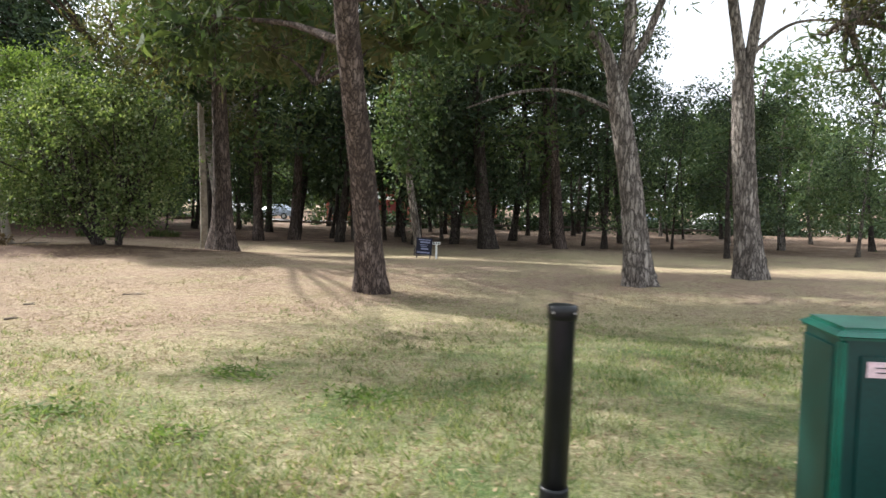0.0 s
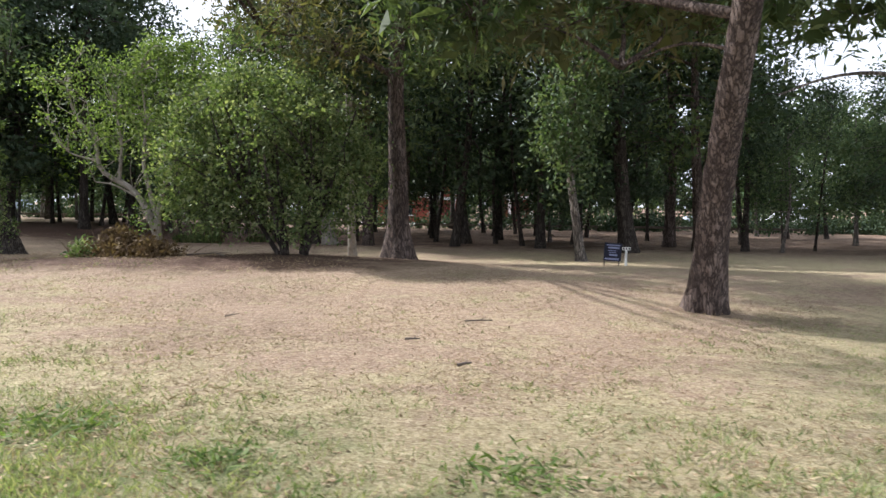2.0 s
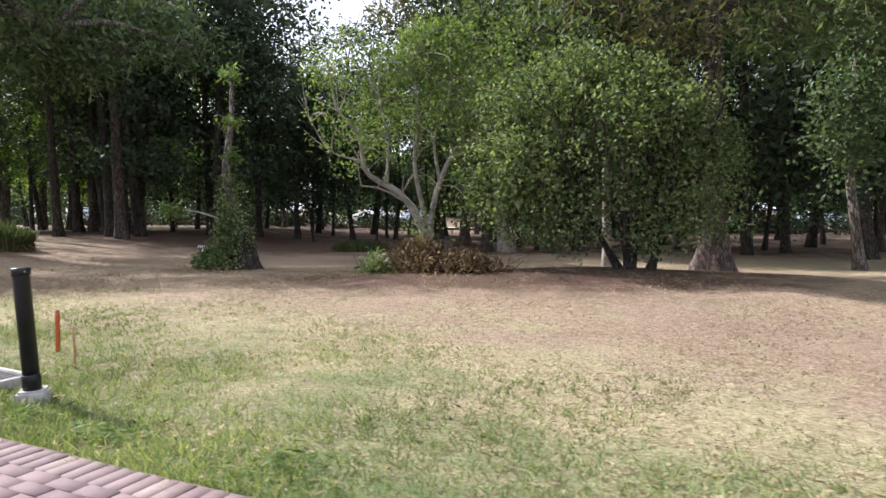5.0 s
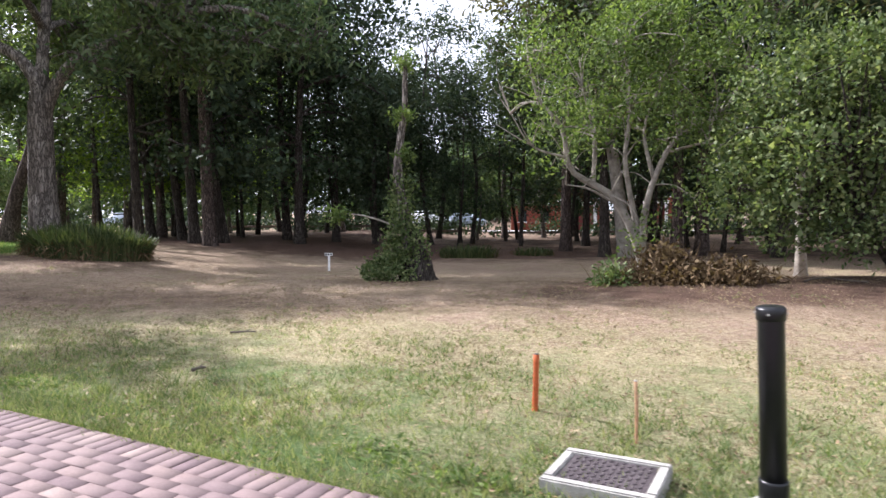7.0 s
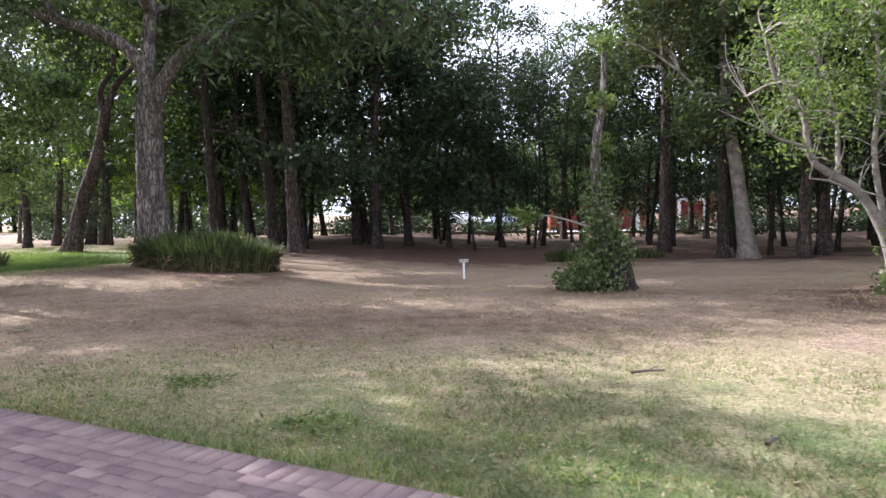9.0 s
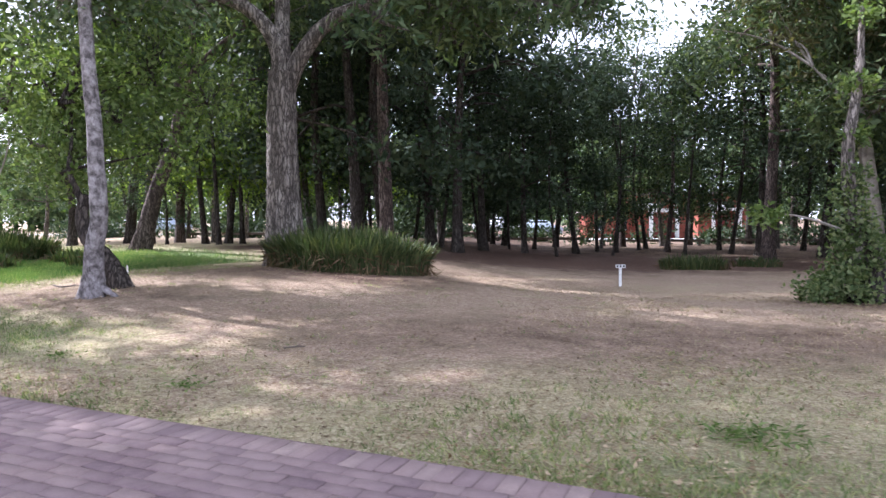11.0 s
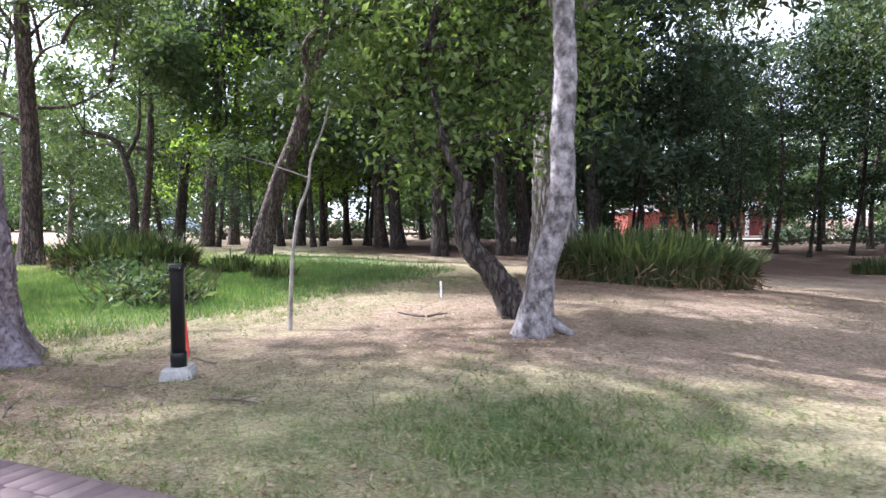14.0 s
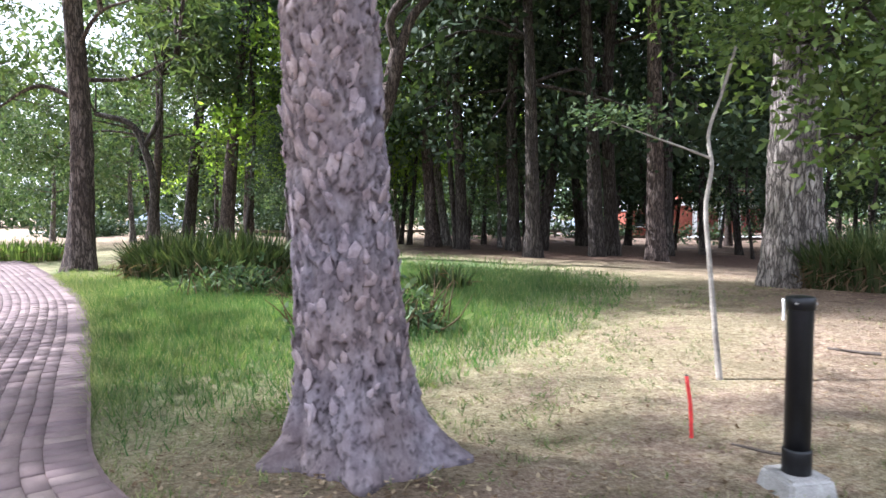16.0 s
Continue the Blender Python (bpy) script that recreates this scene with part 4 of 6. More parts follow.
def brush(name, x, y, sx, sy, h, n, mat, seed, label, L=.5, stems=60, leafy=None):
    """A low heap of stems and leaves."""
    r = np.random.default_rng(seed)
    z = float(gz(x, y))
    t = thing(name, x, y, z, label, "shrub")
    g = Geo()
    p = r.normal(size=(stems, 3)) * np.array([sx, sy, 0]) * .5
    p[:, 2] = -.03
    boughs(r, g, p, p * 1.25 + np.stack([r.normal(size=stems) * .15, r.normal(size=stems) * .15, h * r.uniform(.5, 1.1, stems)], 1), .012, 4)
    tagged(put("stem_tangle", g, DRY_LEAF, t), kind="stuff")
    c = r.normal(size=(n, 3)) * np.array([sx * .5, sy * .5, 0])
    c[:, 2] = h * r.uniform(.05, .9, n) * np.exp(-((c[:, 0] / sx) ** 2 + (c[:, 1] / sy) ** 2))
    put("foliage", Geo().add(*leaf_quads(r, c, 8, .1, .13, .05)), mat, t)
    return t


brush("dry_brush", -14.6, 17.3, .65, .45, .7, 200, DRY_LEAF, 41, "heap of dry brown stems and ferns at the tree's foot")
brush("dry_brush", -13.6, 17.0, .65, .4, .4, 140, DRY_LEAF, 42, "low dry brush and twigs beside the shrub")
brush("leafy_bush", -36.3, 18.5, .8, .5, .5, 120, GREY_LEAF, 44, "leafy green bush of tall weeds on the green lawn", stems=70)
brush("leafy_bush", -38.7, 21.6, .9, .5, .45, 110, GREY_LEAF, 45, "low green weedy bush on the lawn behind the pine", stems=50)
brush("fern_clump", -15.5, 17.2, .3, .25, .4, 60, BUSH_LEAF, 43, "small green fern at the foot of the tree", stems=12)


def ivy_stump():
    x, y = -19.85, 19.3
    z = float(gz(x, y))
    r = np.random.default_rng(33)
    t = thing("ivied_dead_tree", x, y, z, "dead leaning stem wrapped in ivy with green tufts", "tree")
    st = local([(-19.5, 19.36, z - .1), (-19.75, 19.33, 1.0), (-19.93, 19.29, 2.24), (-19.77, 19.32, 3.59), (-19.74, 19.33, 4.69)], x, y, z)
    trunk(t, st, .17, .04, GREY_BARK, .9, 10, 30, .05, seed=33)
    put("stub", Geo().add(*tube(smooth_path([(.32, .1, -.1), (.3, .05, .5), (.2, .02, 1.2)], 10), np.linspace(.3, .12, 10), 10, .06, r, .6)), DARK_BARK, t, smooth=True)
    put("side_branch", Geo().add(*tube(smooth_path(local([(-19.95, 19.28, 1.0), (-20.73, 19.15, 1.25), (-21.22, 19.06, 1.31)], x, y, z), 10), np.linspace(.03, .012, 10), 6)), LIMB_BARK, t, smooth=True)
    bl = [(-.1, -.15, .3, .55, .45, .35), (.15, -.1, .8, .4, .35, .45), (0, -.05, 1.4, .35, .3, .5), (-.03, 0, 2.0, .25, .25, .4), (-.55, -.2, .15, .35, .35, .22), (-.3, -.25, .35, .4, .3, .3)]
    put("ivy", Geo().add(*leaf_quads(r, blob_points(r, bl, 420), 10, .08, .09, .06)), BUSH_LEAF, t)
    for bx, by, bz, s in ((.1, 0, 4.75, .3), (.02, 0, 3.6, .26), (.05, 0, 2.75, .17), (-1.4, -.25, 1.42, .24)):
        put("tuft_foliage", Geo().add(*leaf_quads(r, blob_points(r, [(bx, by, bz, s, s, s * .45)], 32), 6, .07, .13, .055)), YOUNG_LEAF, t)
    return t


ivy_stump()

# big dark tree over the reed bed, and the trees of the left lawn
pine_on_lawn(-30.5, 21.2, [(-30.45, 21.2, 0), (-30.5, 21.2, 1.2), (-30.52, 21.2, 3.43), (-30.49, 21.2, 4.4)], .36, .3,
             [([(-30.52, 21.2, 4.1), (-30.6, 21.18, 5.0), (-31.0, 21.1, 5.6), (-32.4, 20.6, 6.2), (-34.5, 20, 6.8)], .2, .06), ([(-30.42, 21.2, 4.0), (-30.1, 21.25, 4.75), (-29.44, 21.35, 5.52), (-28.4, 21.5, 6.0), (-26.5, 21.4, 6.6)], .2, .06), ([(-30.5, 21.2, 4.3), (-30.6, 21.6, 6.5), (-30.5, 22, 9.5)], .2, .08)],
             # listed clumps at z 8 to 9 are unseen, added for mid-lawn shade
             top_blobs(8, -30.4, 21.2, 6.4, 11.5, 4.6, 13, 1.05) + [(-34, 20, 6.6, 1.4, 1.3, .8), (-27, 21.2, 6.2, 1.4, 1.3, .8), (-28.2, 20.4, 5.2, .9, .8, .6), (-35, 20, 8, 2, 1.7, .8), (-32, 17.6, 8.6, 1.5, 1.2, .8), (-26.6, 19.6, 8.2, 1.8, 1.6, .8), (-36, 22, 9, 2, 1.7, .8), (-27, 22.4, 5.8, 1.5, 1.3, .8), (-25.2, 22.8, 6.2, 1.5, 1.3, .8), (-26.2, 23.4, 7.2, 1.6, 1.4, .9), (-24.6, 23.6, 7.6, 1.5, 1.3, .8), (-28.2, 23, 6.8, 1.4, 1.2, .8), (-23.6, 24, 6.4, 1.2, 1.1, .7), (-32.6, 21.4, 6.2, 1.4, 1.2, .7), (-34.6, 22, 7, 1.5, 1.3, .8)], 34,
             "massive forked tree with pale flaky bark", bark=GREY_BARK, name="forked_tree", clumps=2000, mats=(PINE_LEAF, GREY_LEAF), leaf=(.26, .08), n=20)
pine_on_lawn(-38.2, 27.95, [(-38.3, 27.95, 0.1), (-37.69, 28.01, 2.25), (-37.02, 28.07, 3.97), (-36.7, 28.09, 5.3)], .27, .19,
             [([(-36.72, 28.09, 5.2), (-36.9, 28.08, 6.0), (-36.4, 28.12, 6.8), (-36.6, 28.2, 9)], .13, .05), ([(-36.7, 28.09, 5.2), (-36.36, 28.12, 6.1), (-35.5, 28.19, 6.95), (-34.6, 28.3, 7.6)], .14, .06)],
             top_blobs(9, -36.3, 28.2, 6.8, 12, 3.8, 14, 1.3), 35, "leaning reddish tree forking over the green lawn", bark=PINE_BARK, clumps=420, mats=(YOUNG_LEAF, GREY_LEAF), leaf=(.22, .1), per=11)
pine_on_lawn(-43.0, 25.1, [(-43.03, 25.1, -0.05), (-42.92, 25.1, 2.68), (-43.03, 25.1, 5.58), (-43.2, 25.2, 10)], .24, .13, [([(-42.95, 25.1, 3.6), (-43.8, 25.2, 3.9), (-44.8, 25.4, 3.5)], .06, .02), ([(-42.97, 25.1, 4.0), (-42.0, 25.4, 4.1), (-41.2, 25.7, 4.6)], .05, .02), ([(-42.97, 25.1, 4.6), (-42.2, 24.6, 5.2), (-41.4, 24.2, 5.3)], .05, .02)],
             top_blobs(10, -43, 25.1, 5.4, 11, 3.4, 14, 1.1) + [(-45, 25.6, 4.4, 1.1, 1, .6), (-41.2, 25.4, 4.9, .9, .8, .45)], 36, "dark pine trunk beside the bend of the path", clumps=750, leaf=(.3, .07))
pine_on_lawn(-45.5, 34, [(-45.46, 34.01, 0), (-45.61, 34, 3.11), (-46.1, 34, 4.27), (-47.36, 34, 4.7)], .18, .08, [([(-45.75, 34, 3.5), (-45.2, 34, 4.6), (-45.1, 34, 6)], .1, .04)], top_blobs(11, -46, 34, 5.4, 9, 3.2, 10, 1.1), 37, "crooked dark tree with a bent limb", bark=DARK_BARK, name="crooked_tree", clumps=420, mats=(GREY_LEAF,), leaf=(.28, .13))
for k, (pts, r0, bk, lab) in enumerate((
        ([(-46.74, 40, 0), (-46.16, 40, 5.07), (-45.41, 40, 10.4)], .27, DARK_BARK, "tall dark pine trunk in the wood"), ([(-44.42, 38, 0.1), (-43.96, 38, 4.8), (-43.35, 38, 9.7)], .3, PINE_BARK, "tall reddish pine trunk in the wood"),
        ([(-44.4, 41, 0), (-44.2, 41, 5), (-43.89, 41, 10.7)], .25, PINE_BARK, "straight pine trunk in the wood"), ([(-30.0, 29.0, 0), (-30.1, 29, 4), (-30.2, 29, 10)], .25, PINE_BARK, "straight brown trunk behind the reed bed"),
        ([(-31.3, 30.1, 0), (-31.5, 30.1, 4), (-31.9, 30.1, 10)], .22, DARK_BARK, "dark trunk behind the reed bed"), ([(-35.0, 32.6, 0), (-35.2, 32.6, 5), (-35.4, 32.6, 9)], .2, DARK_BARK, "dark trunk at the edge of the green lawn"))):
    pine_on_lawn(pts[0][0], pts[0][1], pts, r0, r0 * .5, [], top_blobs(50 + k, pts[-1][0], pts[-1][1], 7.0 + (k % 3), 14, 3.4, 11, 1.3), 60 + k, lab, bark=bk, clumps=430, mats=(SHADED_LEAF,) if k % 2 else (PINE_LEAF,), leaf=(.36, .12), per=10, n=12, fl=.35)


# ---- pale mottled trunk with the broken dark stem ----
def mottled_tree():
    x, y = -31.15, 15.8
    z = float(gz(x, y))
    t = thing("mottled_trunk_tree", x, y, z, "slender tree with pale mottled bark and hanging leaves", "tree")
    st = local([(-31.16, 15.8, z - .1), (-31.1, 15.77, .5), (-31.06, 15.73, .8), (-30.94, 15.68, 1.2), (-30.9, 15.63, 1.53), (-30.9, 15.6, 1.97), (-30.88, 15.56, 2.5), (-30.9, 15.53, 3.0), (-30.95, 15.5, 4.5), (-31.1, 15.5, 6)], x, y, z)
    trunk(t, st, .125, .06, PALE_BARK, .7, 20, 60, .03, seed=71)
    r = np.random.default_rng(71)
    put("root", Geo().add(*tube(smooth_path([(.02, -.02, .25), (.2, -.02, .08), (.38, 0, -.04)], 8), np.linspace(.07, .03, 8), 8, .05, r)), PALE_BARK, t, smooth=True)
    bl = [(-.4, .3, 4.2, 1.1, 1, .6), (.4, -.2, 4.9, 1.2, 1, .6), (-1.2, .2, 5.0, 1, .9, .6), (0, .2, 5.8, 1.3, 1.2, .7), (.9, .6, 4.3, .8, .7, .5)]
    crown("crown", t, r, bl, 420, 11, .22, (.14, .06), GREY_LEAF, st[6:], LIMB_BARK, .03, twigs=.5)
    return t


mottled_tree()


def broken_stem():
    x, y = -31.35, 16.6
    z = float(gz(x, y))
    r = np.random.default_rng(72)
    t = thing("leaning_dark_tree", x, y, z, "leaning dark stem with a swollen foot and drooping green leaves", "tree")
    st = local([(-31.25, 16.62, z - .1), (-31.35, 16.6, .4), (-31.51, 16.59, .66), (-31.79, 16.57, 1.0), (-31.85, 16.56, 1.35), (-31.78, 16.57, 1.62)], x, y, z)
    trunk(t, st, .15, .08, DARK_BARK, .35, 14, 34, .06, seed=72)
    put("stub", Geo().add(*tube(smooth_path(local([(-31.8, 16.57, 1.3), (-31.88, 16.5, 1.7), (-31.98, 16.5, 1.9), (-32.1, 16.7, 2.4), (-32.3, 17, 3.0)], x, y, z), 16), np.linspace(.055, .012, 16), 8, .05, r)), DARK_BARK, t, smooth=True)
    bl = [(-.6, .3, 2.0, .7, .6, .5), (-1.2, .5, 2.4, .8, .7, .6), (-.2, .5, 2.5, .8, .7, .6), (.3, .8, 2.1, .6, .6, .5), (-.8, .6, 3.2, 1.1, .9, .6), (.2, .7, 3.3, 1.0, .9, .6), (-1.6, .8, 3.3, .9, .8, .6), (-.5, .8, 4.2, 1.3, 1.1, .7), (-1.0, .2, 1.6, .35, .35, .25), (.9, 1.2, 2.9, .8, .8, .7)]
    crown("crown", t, r, bl, 700, 12, .17, (.12, .05), YOUNG_LEAF, local([(-32.0, 16.5, 2.0), (-32.2, 16.6, 3.0)], x, y, z), DARK_BARK, .03, twigs=.35)
    return t


broken_stem()


def sapling():
    x, y = -33.59, 16.4
    z = float(gz(x, y))
    r = np.random.default_rng(73)
    t = thing("sapling", x, y, z, "thin pale crooked sapling with sparse leaves", "tree")
    st = local([(-33.59, 16.28, z - .05), (-33.6, 16.5, 1.0), (-33.58, 16.62, 1.33), (-33.5, 16.72, 1.64), (-33.5, 16.8, 1.85), (-33.38, 16.85, 2.2), (-33.28, 16.85, 2.55)], x, y, z)
    trunk(t, st, .022, .011, LIMB_BARK, .4, 9, 40, .06, seed=73)
    put("side_branch", Geo().add(*tube(smooth_path(local([(-33.51, 16.74, 1.69), (-33.73, 16.72, 1.77), (-33.94, 16.7, 1.84), (-34.3, 16.6, 1.95)], x, y, z), 12), np.linspace(.011, .004, 12), 6)), LIMB_BARK, t, smooth=True)
    put("spray_foliage", Geo().add(*leaf_quads(r, blob_points(r, [(.3, .4, 2.5, .45, .4, .2), (.6, .5, 2.7, .5, .4, .2), (-.1, .4, 2.6, .3, .3, .15)], 120), 5, .07, .07, .03, flat=.4)), YOUNG_LEAF, t)
    put("spray_foliage", Geo().add(*leaf_quads(r, blob_points(r, [(-.5, .28, 1.86, .35, .25, .07), (-.8, .2, 1.9, .25, .2, .06)], 60), 5, .05, .06, .025, flat=.4)), GREY_LEAF, t)
    return t


sapling()


# ---- the near pine with flaking plates ----
def plated_pine():
    x, y = -35.97, 15.14
    z = float(gz(x, y))
    r = np.random.default_rng(74)
    t = thing("pine_tree", x + .02, y, z, "large pine trunk with thick flaking bark plates and spreading roots", "tree")
    st = np.array(local([(-35.97, 15.14, z - .1), (-36.01, 15.14, .35), (-36.03, 15.14, .66), (-36.09, 15.14, 1.48), (-36.13, 15.14, 2.29), (-36.25, 15.14, 5), (-36.3, 15.2, 9)], x, y, z))
    low = smooth_path(st, 1500)
    low = low[low[:, 2] < 3.6][::2]
    n, rows = 200, len(low)
    a = np.linspace(0, 2 * np.pi, n, endpoint=False)
    h = low[:, 2]
    rad = .247 - .012 * h
    lobes = .55 + .75 * np.clip(np.cos(a * 5 + .9), 0, 1) ** 2 + .25 * np.cos(a * 2 + 1.0)
    R = rad[:, None] + (.20 * np.exp(-np.clip(h, 0, 9) / .17))[:, None] * lobes[None, :] + (.05 * np.exp(-np.clip(h, 0, 9) / .6))[:, None]
    # plates: cells stretched upwards, each with a height of its own
    u, w = a[None, :] * .27 + 0 * h[:, None], h[:, None] * .4 + 0 * a[None, :]
    u = u + .012 * np.sin(w * 60 + np.sin(u * 40)) + .006 * np.sin(w * 190 + u * 70)
    w = w + .012 * np.sin(u * 75 + 2 * np.sin(w * 50)) + .006 * np.sin(u * 210)
    cells = np.stack([r.uniform(0, 2 * np.pi * .27, 1900), r.uniform(-.1, 1.55, 1900)], 1)
    lev = r.integers(0, 4, 1900) * .012 + r.uniform(0, .004, 1900)
    q = np.stack([u, w], -1).reshape(-1, 2)
    best = np.zeros(len(q), int)
    d1 = np.full(len(q), 9.0)
    d2 = np.full(len(q), 9.0)
    for i, c in enumerate(cells):
        du = np.abs(q[:, 0] - c[0])
        du = np.minimum(du, 2 * np.pi * .27 - du)
        d = du * du + (q[:, 1] - c[1]) ** 2
        d2 = np.where(d < d1, d1, np.minimum(d2, d))
        best = np.where(d < d1, i, best)
        d1 = np.minimum(d1, d)
    gap = np.clip((np.sqrt(d2) - np.sqrt(d1)) / .0045, 0, 1)
    hang = np.clip(.5 - (q[:, 1] - cells[best, 1]) / .035, 0, 1)       # each plate stands off at its lower end
    R = R + ((lev[best] * .8 + .009 * hang) * (.45 + .55 * gap)).reshape(R.shape) * (1 - .6 * np.exp(-np.clip(h, 0, 9) / .15))[:, None]
    v = np.stack([low[:, 0][:, None] + R * np.cos(a), low[:, 1][:, None] + R * np.sin(a), np.repeat(h[:, None], n, 1)], -1)
    i, j = np.meshgrid(np.arange(rows - 1), np.arange(n), indexing="ij")
    f = np.stack([i * n + j, i * n + (j + 1) % n, (i + 1) * n + (j + 1) % n, (i + 1) * n + j], -1).reshape(-1, 4)
    bark, flake = plate_mat(), plate_mat(True)
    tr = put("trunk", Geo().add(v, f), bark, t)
    tone = tr.data.attributes.new("tone", "FLOAT", "POINT")
    # low plates and cracks darkened: the shade between plates is in the tone
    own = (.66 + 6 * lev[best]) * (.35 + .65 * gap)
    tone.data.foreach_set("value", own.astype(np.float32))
    up = smooth_path(st, 30)
    up = up[up[:, 2] > 3.4]
    put("upper_trunk", Geo().add(*tube(up, np.linspace(.225, .13, len(up)), 16, .03, r)), PINE_BARK, t, smooth=True)
    # the six listed clumps are out of view, added to shade the path
    bl = crown_blobs(r, 19, -.4, .6, 6.4, 12, 4.8, 1.25) + [(-5, 1, 8.5, 1.7, 1.5, .8), (-6.5, 2, 9, 1.6, 1.4, .8), (-4, 3, 8, 1.5, 1.3, .8), (-3, -1.5, 9, 1.5, 1.3, .8), (-6, -.5, 9.5, 1.6, 1.4, .8), (-7.5, 3.5, 9, 1.5, 1.4, .8)]
    crown("crown", t, r, bl, 1100, 11, .3, (.34, .12), PINE_LEAF, [up[-1], up[len(up) // 2]], PINE_BARK, .06, twigs=.4, inner=(30, .5, .25))
    # loose flakes that stand off the trunk
    shapes = []
    for k in range(6):
        m = 7
        aa = np.linspace(0, 2 * np.pi, m, endpoint=False) + r.uniform(-.25, .25, m)
        rr = r.uniform(.7, 1.2, m)
        o = np.stack([rr * np.cos(aa) * .020, np.zeros(m), rr * np.sin(aa) * .034], 1)
        top = o * .86 + np.array([0, -.007, 0])
        top[:, 1] += r.uniform(-.003, .002, m)
        g = Geo().add(np.concatenate([o, top]), np.array([(p, (p + 1) % m, m + (p + 1) % m, m + p) for p in range(m)]))
        g.f.append(np.array([[m + p for p in range(m)]]))
        g.f.append(np.array([[p for p in range(m)][::-1]]))
        shapes.append(g.mesh("bark_plate", flake))
    for k in range(295):
        ang = r.uniform(math.pi * .85, math.pi * 2.15)
        hh = r.uniform(.25, 2.9)
        row = int(np.argmin(np.abs(h - hh)))
        col = int(round(ang / (2 * np.pi) * n)) % n
        p = v[row, col]
        ob = new("bark_plate", shapes[k % 6])
        ob.parent = t
        s = r.uniform(.8, 2.0)
        ob.matrix_local = Matrix.Translation(p) @ Matrix.Rotation(a[col] + math.pi / 2, 4, "Z") @ Matrix.Rotation(r.uniform(-.5, .5), 4, "Y") @ Matrix.Rotation(r.uniform(-.05, .42), 4, "X") @ Matrix.Diagonal((s, r.uniform(.5, 1.1), s * r.uniform(.8, 1.3), 1))
    return t


def plate_mat(flake=False):
    m, n, l, b = base_mat("bark_flake" if flake else "flaking_pine_bark", 0.9, 0.2)
    pos = n.new("ShaderNodeNewGeometry").outputs["Position"]
    t1 = noise_tex(n, l, 9, 5, .65, coord=pos)
    r1 = ramp(n, ((.32, (.15, .122, .132)), (.5, (.22, .187, .198)), (.68, (.30, .266, .278))))
    l.new(t1.outputs[0], r1.inputs[0])
    t2 = noise_tex(n, l, 70, 4, .75, coord=pos, stretch=(1, 1, .4))
    r2 = ramp(n, ((.3, (.82, .8, .8)), (.7, (1.12, 1.1, 1.1))))
    l.new(t2.outputs[0], r2.inputs[0])
    t3 = noise_tex(n, l, 2.3, 3, .5, coord=pos)
    r3 = ramp(n, ((.4, (1.0, .92, .86)), (.65, (1, 1, 1.04))))
    l.new(t3.outputs[0], r3.inputs[0])
    c = mix_col(n, l, 1.0, r1.outputs[0], r2.outputs[0], "MULTIPLY")
    c = mix_col(n, l, 1.0, c, r3.outputs[0], "MULTIPLY")
    if flake:
        l.new(mix_col(n, l, 1.0, c, (1.3, 1.28, 1.26), "MULTIPLY"), b.inputs["Base Color"])
    else:
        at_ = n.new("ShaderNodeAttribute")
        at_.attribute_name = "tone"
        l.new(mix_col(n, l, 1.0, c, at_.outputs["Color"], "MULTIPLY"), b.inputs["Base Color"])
    bump(n, l, b, t2.outputs[0], .7, .008)
    return m


plated_pine()

# ---- reed beds ----
def reed_bed(x, y, sx, sy, h, n, seed, label, mat=REED_LEAF, turn=0.0):
    """A bed of arching strap leaves."""
    r = np.random.default_rng(seed)
    t = thing("reed_clump", x, y, 0, label, "plant")
    a = r.uniform(0, 6.28, n)
    q = np.sqrt(r.uniform(0, 1, n))
    lx, ly = sx * q * np.cos(a), sy * q * np.sin(a)
    c, s = math.cos(turn), math.sin(turn)
    px, py = lx * c - ly * s, lx * s + ly * c
    pz = gz(x + px, y + py) - .03
    hh = h * r.uniform(.55, 1.1, n) * (1.05 - .35 * q ** 3)
    out = unit(np.stack([px / sx, py / sy, np.zeros(n)], 1) * q[:, None] ** 2 + r.normal(size=(n, 3)) * np.array([.45, .45, 0]))
    side = unit(np.cross(out, np.array([0, 0, 1.0])) + r.normal(size=(n, 3)) * .3)
    w = .018 * r.uniform(.7, 1.4, (n, 1))
    p0 = np.stack([px, py, pz], 1)
    lean = (.12 + .35 * q ** 4)[:, None] * hh[:, None]
    p1 = p0 + out * lean * .35 + np.stack([0 * hh, 0 * hh, hh * .6], 1)
    p2 = p0 + out * lean * 1.1 + np.stack([0 * hh, 0 * hh, hh * r.uniform(.75, 1.0, n)], 1)
    v = np.stack([p0 - side * w, p0 + side * w, p1 - side * w, p1 + side * w, p2 - side * w * .2, p2 + side * w * .2], 1).reshape(-1, 3)
    k = np.arange(n)[:, None] * 6
    f = np.concatenate([k + np.array([[0, 1, 3, 2]]), k + np.array([[2, 3, 5, 4]])])
    put("leaves", Geo().add(v, f), mat, t)
    m = n // 9
    rim = r.uniform(0, 6.28, m)
    bx, by = sx * .98 * np.cos(rim), sy * .98 * np.sin(rim)
    b0 = np.stack([bx * c - by * s, bx * s + by * c, 0 * bx], 1)
    b0[:, 2] = gz(x + b0[:, 0], y + b0[:, 1]) + h * r.uniform(.05, .4, m)
    put("dead_leaves", Geo().add(*leaf_quads(r, b0, 3, .06, .28, .022, droop=.9)), DRY_LEAF, t)
    return t


